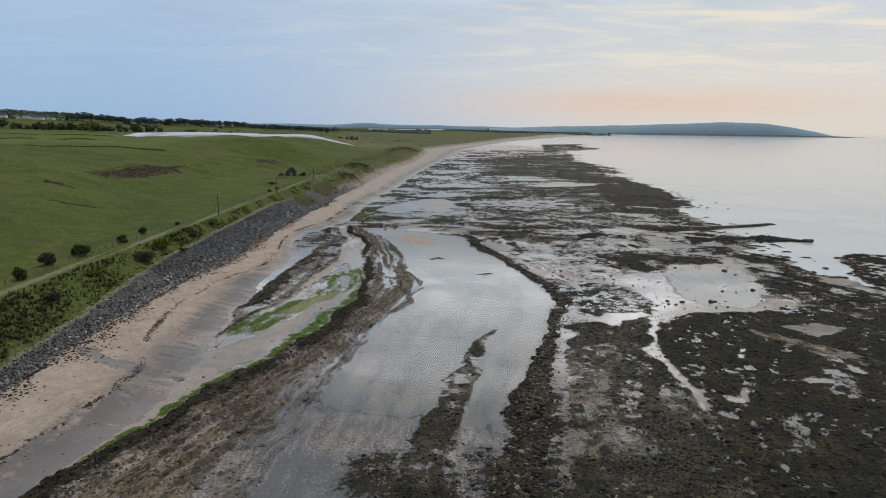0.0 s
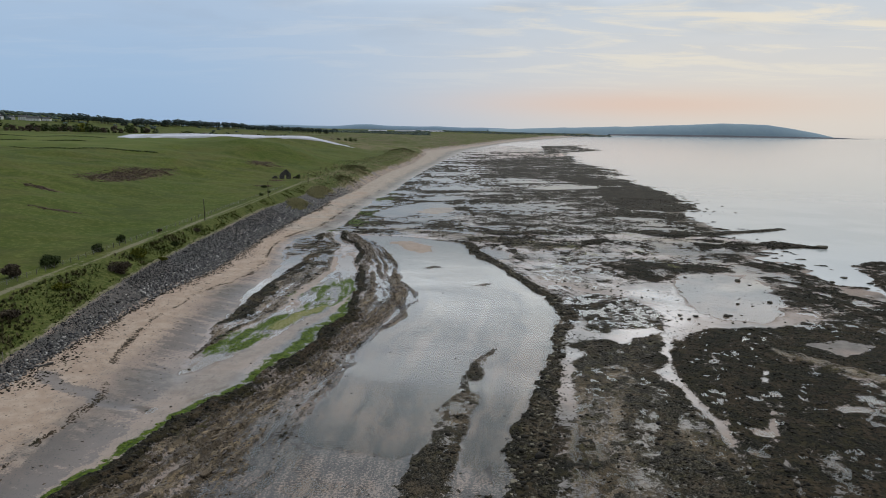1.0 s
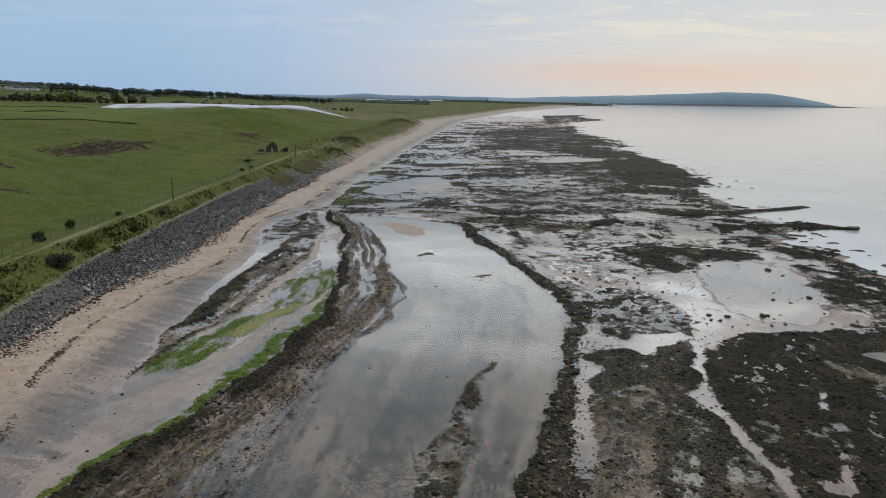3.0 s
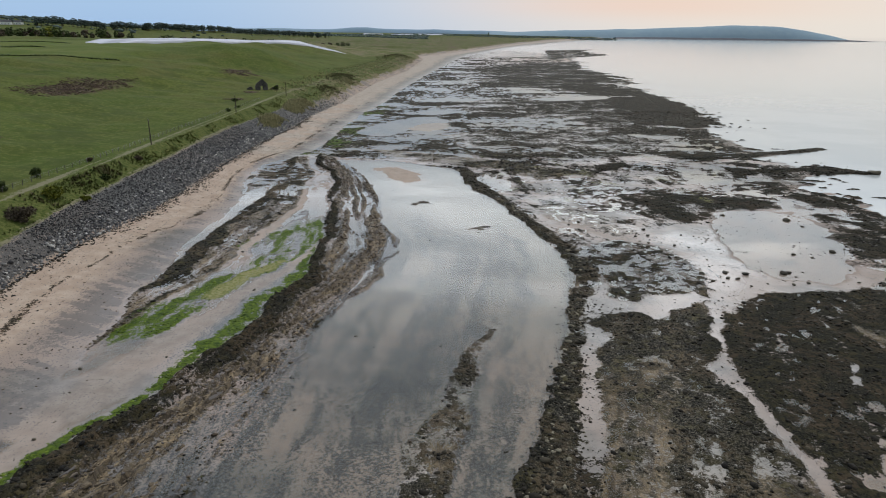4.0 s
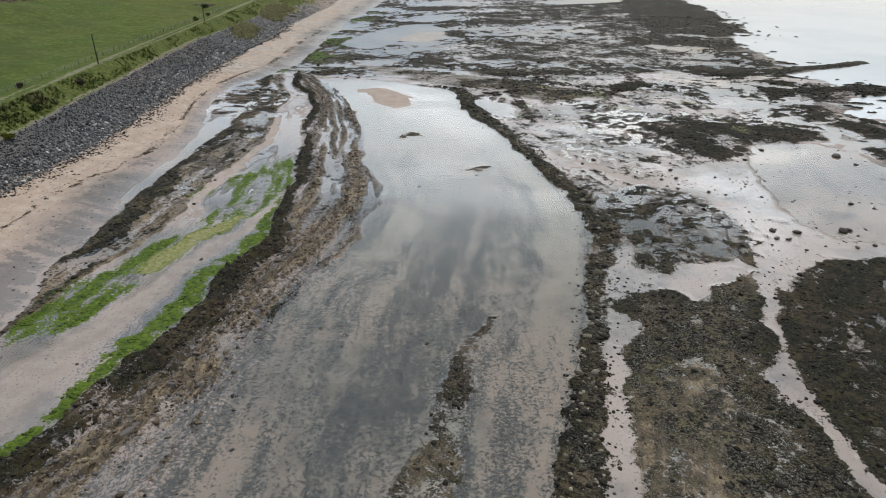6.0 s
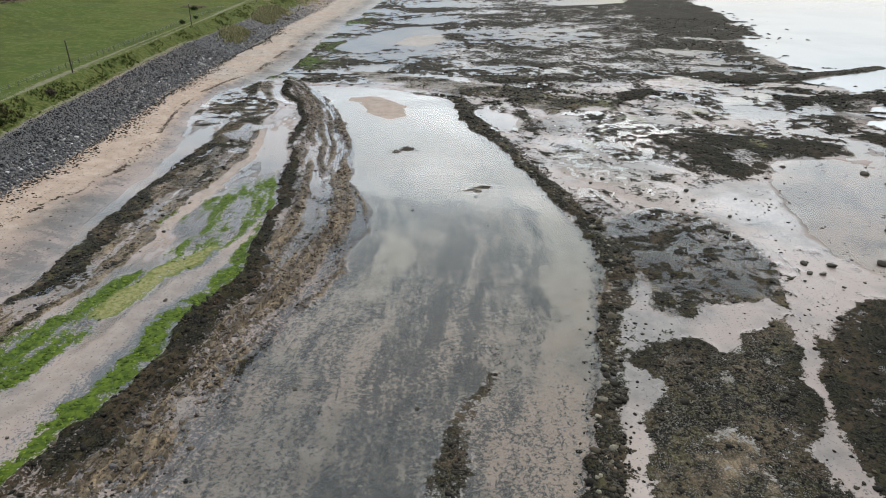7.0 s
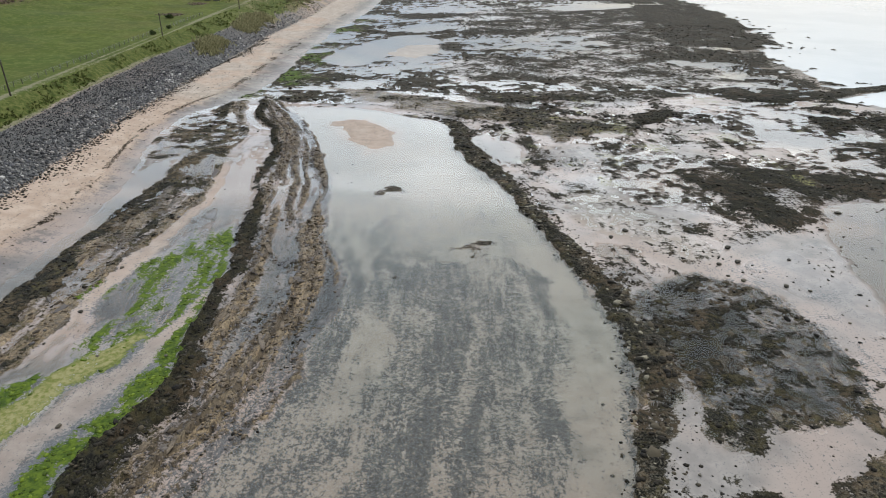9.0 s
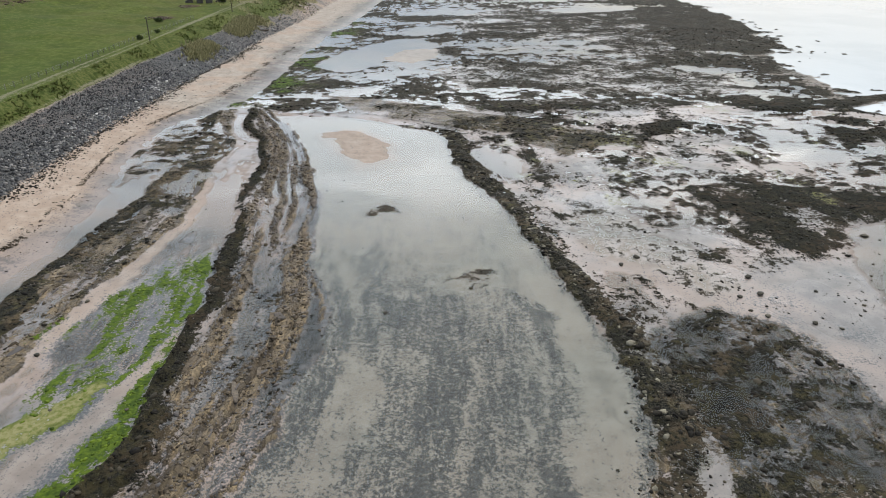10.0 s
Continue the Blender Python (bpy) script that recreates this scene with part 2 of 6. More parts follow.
    g1 = k.mix(k.m("MULTIPLY", k.step(k.noise(0.012, 4, 0.6), 0.45, 0.6), 0.7), g1, (0.057, 0.083, 0.017))
    g1 = k.mix(k.m("MULTIPLY", k.step(n_fine, 0.5, 0.75), 0.5), g1, (0.045, 0.07, 0.014))
    g1 = k.mix(k.m("MULTIPLY", k.step(k.noise(0.7, 5, 0.7), 0.48, 0.62), 0.55), g1, (0.132, 0.140, 0.040))
    g1 = k.mix(k.m("MULTIPLY", k.step(k.noise(0.06, 5, 0.65), 0.52, 0.60), 0.5), g1, (0.046, 0.060, 0.016))
    n_six = k.noise(0.15, 4, 0.6)
    g1 = k.mix(k.m("MULTIPLY", k.step(n_six, 0.50, 0.66), 0.4), g1, (0.050, 0.066, 0.013))
    g1 = k.mix(k.m("MULTIPLY", k.step(n_six, 0.48, 0.36), 0.22), g1, (0.11, 0.108, 0.034))
    rough_g = k.mix(k.step(n_fine, 0.35, 0.65), (0.045, 0.065, 0.014), (0.12, 0.125, 0.04))
    rough_g = k.mix(k.step(n_mid, 0.5, 0.7), rough_g, (0.035, 0.05, 0.012))
    g1 = k.mix(edge(tussock, 0.9), g1, rough_g)
    g1 = k.mix(k.m("MULTIPLY", pale, 0.85), g1, k.mix(k.step(n_big, 0.4, 0.6), (0.095, 0.125, 0.030), (0.125, 0.145, 0.040)))
    tan = k.mix(k.step(n_fine, 0.35, 0.65), (0.115, 0.098, 0.052), (0.235, 0.195, 0.115))
    g1 = k.mix(k.m("MULTIPLY", edge(dry, 1.0), 0.85), g1, tan)
    hth = k.mix(k.step(n_fine, 0.4, 0.65), (0.065, 0.045, 0.032), (0.15, 0.105, 0.075))
    g1 = k.mix(edge(heath, 1.0), g1, hth)
    col = k.mix(edge(grass, 0.5), col, g1)
    pth = k.mix(n_fine, (0.15, 0.14, 0.085), (0.26, 0.23, 0.16))
    col = k.mix(k.m("MULTIPLY", edge(path, 0.7), 0.8), col, pth)
    rough = k.mixf(wet, 0.80, 0.10)
    rough = k.mixf(f_weed, rough, 0.8)
    rough = k.mixf(f_green, rough, 0.75)
    rough = k.mixf(edge(grass, 0.5), rough, 0.95)
    relief = k.m("ADD", k.m("MULTIPLY", n_fine, k.m("ADD", 0.04, k.m("ADD", k.m("MULTIPLY", f_weed, 0.9), k.m("MULTIPLY", f_rock, 0.9)))), k.m("MULTIPLY", n_grit, k.m("ADD", 0.012, k.m("ADD", k.m("MULTIPLY", f_weed, 0.5), k.m("MULTIPLY", f_rock, 0.4)))))
    relief = k.m("SUBTRACT", relief, k.m("MULTIPLY", k.m("MULTIPLY", gap, f_rock), 0.3))
    spec = k.mixf(f_weed, k.mixf(wet, 0.15, 0.60), 0.04)
    spec = k.mixf(f_green, spec, 0.1)
    spec = k.mixf(f_rock, spec, 0.10)
    spec = k.mixf(edge(grass, 0.5), spec, 0.05)
    k.set(colour=col, rough=rough, spec=spec, normal=k.bump(relief, 0.6, 0.35))
    return k.mat


def water_material(name, rough=0.02, tint=(0.95, 0.985, 0.975)):
    """A clear film: what lies beneath shows through, and the sky mirrors at grazing angles."""
    k = Nodes(name)
    k.nt.nodes.remove(k.bsdf)
    tr, gl, fr, mx = k.n("ShaderNodeBsdfTransparent"), k.n("ShaderNodeBsdfGlossy"), k.n("ShaderNodeFresnel"), k.n("ShaderNodeMixShader")
    tr.inputs[0].default_value = (*tint, 1)
    gl.inputs["Roughness"].default_value = rough
    fr.inputs[0].default_value = 1.33
    k.nt.links.new(fr.outputs[0], mx.inputs[0])
    k.nt.links.new(tr.outputs[0], mx.inputs[1])
    k.nt.links.new(gl.outputs[0], mx.inputs[2])
    k.nt.links.new(mx.outputs[0], k.out.inputs[0])
    return k.mat


M_GROUND = ground_material()
M_POOL = water_material("pool_water")
M_SEA = Nodes("sea_water")
# Base colour is lifted to stand in for sky sheen the reflection lacks.
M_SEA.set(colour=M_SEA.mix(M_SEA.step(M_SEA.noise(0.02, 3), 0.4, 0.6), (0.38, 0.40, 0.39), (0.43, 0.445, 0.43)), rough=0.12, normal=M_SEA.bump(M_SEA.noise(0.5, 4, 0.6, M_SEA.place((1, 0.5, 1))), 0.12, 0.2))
M_SEA.bsdf.inputs["IOR"].default_value = 1.33
M_SEA = M_SEA.mat
M_BOULDER = simple("revetment_stone", (0.045, 0.044, 0.044), (0.115, 0.112, 0.11), 3.0, 0.85, 0.4, "object", (0.24, 0.22, 0.20))
M_RUBBLE = simple("fine_dark_rubble", (0.020, 0.020, 0.021), (0.052, 0.051, 0.052), 3.0, 0.85, 0.4, "island", (0.042, 0.041, 0.041))
M_PALE_STONE = simple("bleached_stone", (0.26, 0.25, 0.23), (0.46, 0.44, 0.41), 3.0, 0.85, 0.4, "island")
M_BOULDERS = simple("revetment_rubble", (0.055, 0.055, 0.058), (0.15, 0.148, 0.15), 3.0, 0.85, 0.4, "island", (0.19, 0.18, 0.165))
M_SHORE_ROCK = simple("weedy_rock", (0.035, 0.032, 0.024), (0.10, 0.085, 0.06), 3.0, 0.6, 0.5, "object")
M_SHORE_ROCKS = simple("weedy_rocks", (0.010, 0.009, 0.008), (0.040, 0.034, 0.024), 3.0, 0.85, 0.5, "island", (0.058, 0.048, 0.032))
M_SLAB = simple("sandstone_ledge", (0.050, 0.038, 0.026), (0.20, 0.155, 0.105), 2.5, 0.75, 0.5, "object", (0.085, 0.076, 0.070))
M_SLABS = simple("sandstone_ledges", (0.050, 0.038, 0.026), (0.20, 0.155, 0.105), 2.5, 0.75, 0.5, "island", (0.085, 0.076, 0.070))
M_BARNACLE = simple("barnacled_rock", (0.12, 0.105, 0.075), (0.32, 0.285, 0.205), 3.0, 0.8, 0.5, "island", (0.07, 0.062, 0.045))
M_WRACK = simple("wrack", (0.030, 0.022, 0.014), (0.07, 0.05, 0.03), 4, 0.7, 0.4, "island")
M_ALGAE = simple("sea_lettuce", (0.026, 0.050, 0.006), (0.095, 0.132, 0.012), 3, 0.8, 0.4, "island")
M_TIMBER = simple("weathered_timber", (0.05, 0.042, 0.033), (0.12, 0.10, 0.08), 6, 0.85, 0.3)
M_POST = simple("grey_post", (0.10, 0.09, 0.075), (0.22, 0.20, 0.17), 6, 0.85, 0.3, "object")
M_WIRE = simple("fence_wire", (0.16, 0.16, 0.155), (0.24, 0.24, 0.23), 6, 0.5, 0.1)
M_TUFT = simple("coarse_grass", (0.062, 0.080, 0.020), (0.125, 0.135, 0.045), 2, 0.9, 0.2, "island", (0.080, 0.105, 0.026))
M_HEATHER = simple("heather", (0.045, 0.032, 0.024), (0.12, 0.082, 0.06), 1, 0.9, 0.2, "island", (0.09, 0.08, 0.04))
M_SCRUB = simple("bramble_scrub", (0.075, 0.072, 0.028), (0.15, 0.128, 0.066), 1, 0.9, 0.2, "island", (0.075, 0.095, 0.028))
M_DUNE_SCRUB = simple("dune_scrub", (0.085, 0.078, 0.038), (0.16, 0.138, 0.075), 1, 0.9, 0.2, "island", (0.09, 0.10, 0.04))
M_MARRAM = simple("marram_grass", (0.25, 0.235, 0.115), (0.38, 0.345, 0.195), 2, 0.9, 0.2, "island")
M_LEAF = simple("shrub_leaves", (0.030, 0.044, 0.014), (0.068, 0.088, 0.028), 2, 0.8, 0.2, "island")
M_TWIG = simple("bare_shrub", (0.05, 0.04, 0.03), (0.10, 0.08, 0.055), 2, 0.9, 0.2, "island")
M_GORSE = simple("gorse_leaves", (0.06, 0.085, 0.015), (0.15, 0.15, 0.02), 2, 0.8, 0.2, "island")
M_BARK = simple("bark", (0.05, 0.04, 0.03), (0.10, 0.08, 0.06), 4, 0.9, 0.5)
# The haze of distance is mixed into this leaf colour, lighter and bluer.
M_WOOD_HAZED = simple("hazed_woodland_leaves", (0.060, 0.082, 0.074), (0.088, 0.115, 0.098), 0.3, 0.9, 0.2, "island")
M_FLEECE = simple("polythene_cover", (0.40, 0.40, 0.45), (0.52, 0.52, 0.57), 0.6, 0.5, 0.1, "object", (0.46, 0.46, 0.51))
M_RENDER = simple("white_render", (0.80, 0.79, 0.76), (0.86, 0.85, 0.83), 1, 0.9, 0.1)
M_ROOF = simple("slate_roof", (0.07, 0.07, 0.075), (0.13, 0.125, 0.125), 2, 0.8, 0.3)
M_PANE = simple("dark_pane", (0.02, 0.025, 0.03), (0.03, 0.035, 0.04), 1, 0.15, 0.0)
M_RUIN = simple("rubble_masonry", (0.055, 0.052, 0.05), (0.14, 0.13, 0.115), 2.5, 0.9, 0.6)
# Across the bay: blue-grey haze is painted into these three base colours.
M_HILL_HAZED = simple("hazed_hill", (0.25, 0.335, 0.39), (0.285, 0.37, 0.41), 0.01, 1.0, 0.0)
M_FAR_HAZED = simple("hazed_far_hill", (0.25, 0.34, 0.42), (0.27, 0.36, 0.43), 0.01, 1.0, 0.0)
M_REEF_HAZED = simple("hazed_reef", (0.10, 0.105, 0.115), (0.13, 0.13, 0.14), 0.02, 1.0, 0.0)
M_FLOTSAM = simple("bleached_timber", (0.25, 0.22, 0.18), (0.42, 0.38, 0.32), 5, 0.85, 0.3)

# ---- noise and plan helpers ----
def lattice(ix, iy, seed):
    h = (ix.astype(np.int64) * 374761393 + iy.astype(np.int64) * 668265263 + seed * 974711) & 0xFFFFFFFF
    h = ((h ^ (h >> 13)) * 1274126177) & 0xFFFFFFFF
    h = (h ^ (h >> 16)) & 0xFFFF
    return h.astype(np.float32) / 32767.5 - 1.0


def grain(x, y, seed):
    x, y = np.asarray(x, dtype=np.float64), np.asarray(y, dtype=np.float64)
    fx, fy = np.floor(x), np.floor(y)
    u, v = x - fx, y - fy
    u, v = u * u * (3 - 2 * u), v * v * (3 - 2 * v)
    a, b = lattice(fx, fy, seed), lattice(fx + 1, fy, seed)
    c, d = lattice(fx, fy + 1, seed), lattice(fx + 1, fy + 1, seed)
    return (a + (b - a) * u) * (1 - v) + (c + (d - c) * u) * v


def fbm(x, y, size, seed=0, octaves=4, gain=0.55):
    """Fractal noise of about -1 to 1 with features of that size in metres."""
    out, amp, total = 0.0, 1.0, 0.0
    px, py = np.asarray(x) / size, np.asarray(y) / size
    for i in range(octaves):
        out = out + amp * grain(px, py, seed + i * 17)
        total += amp
        amp *= gain
        px, py = px * 1.62 + py * 1.18 + 3.1, py * 1.62 - px * 1.18 + 7.7
    return out / total * 1.5


def streaks(along, across, seed, long=16.0, short=1.3, octaves=3):
    out, amp, total = 0.0, 1.0, 0.0
    for i in range(octaves):
        out = out + amp * grain(across / short + 0.15 * i * along / long, along / long, seed + i * 31)
        total += amp
        amp *= 0.6
        long, short = long * 0.55, short * 0.5
    return out / total * 1.5


def sstep(v, lo, hi):
    t = np.clip((v - lo) / (hi - lo), 0, 1)
    return t * t * (3 - 2 * t)


def curve(points):
    """x along the shore as a smoothed function of y, from (y, x) pairs."""
    ys, xs = [p[0] for p in points], [p[1] for p in points]

    def f(y):
        return sum(np.interp(np.asarray(y) + o, ys, xs) for o in (-3, -1, 1, 3)) / 4
    return f


def inside(poly, x, y, margin=8.0):
    """Signed distance to an outline in metres, positive inside; -99 far off."""
    P = np.array(poly, dtype=np.float64)
    shape = x.shape
    x, y = x.ravel(), y.ravel()
    out = np.full(x.shape, -99.0)
    lo, hi = P.min(0) - margin, P.max(0) + margin
    idx = np.nonzero((x > lo[0]) & (x < hi[0]) & (y > lo[1]) & (y < hi[1]))[0]
    px, py = x[idx], y[idx]
    best, odd = np.full(px.shape, 1e9), np.zeros(px.shape, bool)
    for (ax, ay), (bx, by) in zip(P, np.roll(P, -1, 0)):
        dx, dy = bx - ax, by - ay
        t = np.clip(((px - ax) * dx + (py - ay) * dy) / (dx * dx + dy * dy + 1e-9), 0, 1)
        best = np.minimum(best, np.hypot(px - ax - t * dx, py - ay - t * dy))
        cross = (ay > py) != (by > py)
        odd ^= cross & (px < (bx - ax) * (py - ay) / (by - ay + 1e-12) + ax)
    out[idx] = np.where(odd, best, -best)
    return out.reshape(shape)


# ---- the plan of the shore: lines that run with the coast, x as a function of y ----
TOE = curve([(40, -62), (87, -62.6), (112, -63.8), (157, -63.6), (178, -60.4), (236, -61.3), (267, -61), (304, -58), (348, -57), (400, -52), (431, -51), (552, -46), (705, -31), (946, -24), (1055, -30), (1216, 14), (1601, 107), (1987, 192), (3000, 470), (5200, 1300)])
TOP = curve([(40, -66), (90, -65.4), (106, -66.2), (120, -67), (133, -68), (163, -70), (235, -71.5), (272, -72), (300, -70), (360, -66), (431, -60), (552, -54), (705, -40), (946, -33), (1055, -40), (1216, 0), (1601, 90), (1987, 170), (3000, 440), (5200, 1250)])
TRACK = curve([(40, -82), (114, -80), (146, -79.4), (184, -78.4), (220, -77.4), (300, -77), (380, -76), (431, -73), (552, -66), (705, -52), (946, -48), (1216, -30), (1987, 130), (5200, 1200)])
BEACH = curve([(40, -46), (66, -45), (83, -41), (94, -39.5), (119, -43), (143, -45), (165, -46), (194, -45), (204, -47.5), (214, -50.5), (228, -52), (240, -52), (254, -46), (269, -40), (318, -38.5), (374, -36), (425, -30), (512, -25), (594, -19), (743, -4), (890, 10), (1199, 44), (1700, 150), (2100, 260), (3000, 560), (5200, 1500)])
LEDGE_L = curve([(40, -50), (66, -45), (75, -41.5), (87, -37.5), (97, -34), (103, -30.2), (110, -28), (114, -26.8), (118, -25.6), (124, -24.3), (129, -23.4), (136, -22), (142, -20.8), (150, -19.8), (163, -20.2), (175, -21.8), (183, -22.8), (200, -24.5), (210, -25.6), (226, -27.5), (237, -33.5), (256, -39), (270, -40)])
POOL_L = curve([(40, -21), (75, -19.5), (88, -17.6), (99, -16.9), (109, -15.4), (123, -14), (133, -11), (141, -8.5), (152, -5.8), (161, -4.9), (165, -5.8), (173, -8.2), (182, -9.7), (191, -10.8), (203, -12.3), (211, -14.7), (223, -18.4), (240, -24.5), (252, -32), (270, -36)])
POOL_R = curve([(40, 0), (65, 5), (80, 8), (91, 10.5), (101, 14), (114, 18), (122, 19.8), (133, 22.2), (142, 24.5), (152, 26), (160, 26), (165, 25.3), (173, 22.7), (183, 20.5), (193, 17.5), (206, 12.7), (216, 9.8), (231, 9), (237, 6), (246, -8), (252, -26)])
LEDGE_R = curve([(40, 5), (65, 10.5), (75, 13), (96, 17), (106, 18.9), (114, 20.7), (122, 22.7), (133, 25.1), (145, 29), (150, 31.3), (157, 31.8), (165, 29), (177, 25.3), (184, 23.3), (196, 19.8), (211, 15.5), (233, 12), (240, 9), (250, -4)])
CHANNEL = curve([(40, 33), (72, 36), (86, 38.2), (95, 39), (106, 38.9), (116, 38.8), (122, 40.8), (128, 43), (134, 45.5), (139, 47.2), (150, 53), (170, 60), (200, 75), (240, 90)])
RIVULET = curve([(40, 38), (80, 42), (93, 46), (105, 51.3), (118, 56.7), (132, 61)])
STREAM_L = curve([(90, -42), (116, -42.0), (125, -41.2), (134, -39.6), (143, -36.8), (153, -35.2), (169, -33.8), (175, -33.2), (187, -31.6), (200, -32), (213, -34), (220, -33), (230, -34.8), (252, -41), (262, -43)])
LAGOON = curve([(110, -47.5), (150, -47.2), (165, -46), (175, -45.6), (187, -45), (200, -43.6), (213, -43.2), (225, -43.5), (240, -49)])
SEA = curve([(40, 135), (120, 128), (150, 113), (178, 105), (200, 104), (215, 99), (228, 105), (240, 114), (262, 112), (281, 112), (325, 110), (345, 126), (363, 135), (440, 143), (508, 143), (674, 168), (740, 156), (1119, 204), (1290, 200), (1500, 130), (1672, 125), (1987, 240), (3000, 560), (5200, 1500)])

SAND_BAR = [(-15.5, 236.6), (-9.8, 238.8), (-3.1, 229.0), (-3.0, 220.3), (-7.4, 217.0), (-12.5, 223.4)]
ISLE_A = [(-5.1, 195.9), (-1.7, 197.8), (0.7, 194.9), (-0.4, 192.1), (-3.9, 192.7)]
ISLE_B = [(6.9, 175.9), (11.0, 178.3), (14.1, 176.0), (12.8, 171.7), (8.7, 171.4)]
POOL_WEED = [(-5.5, 165.1), (-3.4, 168.8), (-3.4, 180.5), (-2.0, 182.2), (0.5, 170.2), (8.0, 170.9), (15.6, 171.7), (21.4, 165.4), (20.1, 160.9), (19.4, 153.2), (18.3, 146.9), (19.5, 142), (13, 128), (14, 118), (9, 110), (-1, 106), (-9, 108), (-7, 130), (-3, 141), (-0.6, 151.4)]
POOL_SAND = [(-3.5, 157.9), (-0.7, 156.9), (0.8, 153.3), (2.5, 152.0), (0.4, 147.0), (-0.3, 144.2), (-2.4, 139.9), (-4.0, 141.1), (-1.8, 148.4), (-2.4, 152.4)]
RIB = [(11.6, 131), (10.0, 125.7), (6.3, 117.1), (4.5, 112.0), (2.6, 106.6), (0.5, 99), (-1.5, 90), (-4, 80), (-6, 66), (3, 66), (1.5, 80), (4, 92), (5.5, 99.2), (7.6, 106.6), (8.2, 112.0), (8.6, 117.1), (11.3, 124.4), (12.3, 130.5)]
GREEN_A = [(-41.5, 118.5), (-42, 126), (-40, 131), (-37.5, 136), (-35.5, 143), (-32.8, 145.5), (-31.1, 144.3), (-34.3, 136.4), (-32.5, 131.8), (-34.1, 127), (-36.5, 121)]
GREEN_U = [(-36, 160.5), (-34.6, 163.6), (-32.4, 170), (-29, 171.5), (-25.5, 167.5), (-24.4, 159), (-25.6, 153.8), (-27.8, 151.2), (-31.2, 152.2), (-32, 156.3)]
OLIVE = [(-34.6, 135.6), (-33.2, 140.3), (-31, 145.2), (-28, 150.3), (-25.6, 153.4), (-24.2, 153), (-25.7, 148), (-27.5, 143.6), (-29.2, 139.2), (-31.5, 134.8), (-33.4, 134)]
MAT_D = [(48.8, 203), (54, 206), (60.4, 207.8), (68.6, 206.8), (74, 205), (86, 200), (84, 194), (74, 191.5), (68.4, 191), (63.7, 185), (58.2, 180.6), (55.8, 182), (54.9, 186.8), (52.9, 189.6), (51.5, 194)]
MAT_LOOSE = [(35, 205), (40, 213.5), (48, 215.5), (55, 213), (61, 211.5), (70, 213.5), (77, 210.5), (88, 204), (84, 198), (68, 205), (51, 202), (50.2, 191), (45.5, 190), (40, 188), (36.5, 191), (35.8, 198)]
THIN_WEED = [(25.7, 191), (31.3, 198), (34.5, 195.5), (35.5, 189), (38, 185.6), (41, 183), (42, 178), (45, 173.5), (39, 170.5), (36, 176), (31.6, 177.5), (28.6, 181)]
DARK_MIRROR = [(27, 160.2), (30, 159.6), (32.5, 162), (34.6, 165.6), (40, 164.7), (38.5, 161.5), (41.7, 159), (41, 155), (38.4, 151.5), (36.5, 146.5), (32.5, 145), (30.5, 147), (32.3, 151.5), (32.6, 156), (30, 157.6), (27, 158.2)]
WEED_ISLE = [(24.5, 128), (28, 131), (33.5, 131.8), (34.6, 128), (32.5, 123.5), (33, 119.3), (28, 116.2), (25.5, 116.3), (27, 121.3), (24.5, 126)]
WEED_ISLE_B = [(33.3, 121), (36, 126.5), (37.6, 133), (41.6, 134.8), (43.2, 131), (41.3, 122.5), (39.6, 117), (35.4, 114.6), (32.5, 117)]
HEAD = [(-49.5, 211.5), (-51, 221.6), (-49.4, 227), (-52, 238), (-50, 243), (-41.7, 240), (-35.5, 232.3), (-34.3, 224), (-35.9, 219.5), (-32.5, 211), (-32.4, 202), (-33, 194.7), (-35.5, 193), (-40.3, 198.5), (-41.8, 207.6), (-38.8, 210.6), (-43.5, 212.8), (-47, 210.4)]
MASS_R = [(80, 152), (84, 165), (88, 178), (104, 203), (108, 193), (101, 160), (95, 136), (87, 124), (84, 132), (89, 140)]
SAND_FLAT = [(31, 178), (39.4, 180), (48.9, 176), (55, 178.5), (63, 180), (67, 188), (78.5, 190.5), (87.4, 185), (92, 172.5), (86, 150), (67.6, 140.9), (57.1, 140.5), (52.2, 137.1), (47, 131), (46.5, 140.4), (48.5, 147), (47, 158.8), (38.9, 166.5)]
RIGHT_POOL = [(66.7, 188), (78.5, 190), (85.0, 185), (88, 172.4), (82, 156), (69, 146), (62, 148), (59.5, 152.5), (61.5, 166)]
EAST_POOL = [(28.5, 159.5), (31, 163), (34.5, 166.5), (39, 168), (44, 165), (46.8, 159), (48.4, 152), (49.4, 146.5), (48, 142.5), (44, 140.3), (39, 142), (35, 139.5), (30.5, 143.5), (31, 150)]
SAND_B = [(26, 136), (28.1, 138.2), (34, 135.5), (36, 138.6), (44, 139.8), (46, 136), (40, 133.5), (35.5, 129), (32, 127), (29, 130), (25, 129.3), (23.6, 128.5)]
SAND_C = [(38, 214), (30, 221), (22, 214), (24, 200), (29, 190), (38, 188), (44, 184), (52, 180), (46, 192), (40, 197), (36, 205)]
BROWN_BAND = [(-22, 269.3), (-5.1, 263.5), (9.3, 255.3), (22.6, 250.3), (34.5, 240.8), (43.6, 235.0), (51, 230.8), (40, 229), (36.3, 227), (31.7, 221), (27.9, 226), (21.6, 236.0), (9.1, 240.3), (-11.5, 251.2)]
DARK_LINE = [(12.1, 263.0), (24.1, 266.4), (64.2, 267.8), (72.6, 265.2), (64.0, 260.5), (62.5, 248.5), (57.2, 241), (48.8, 233.5), (51.0, 243.1), (57.0, 249), (57.5, 257), (37.5, 256.0), (16.3, 255.3)]
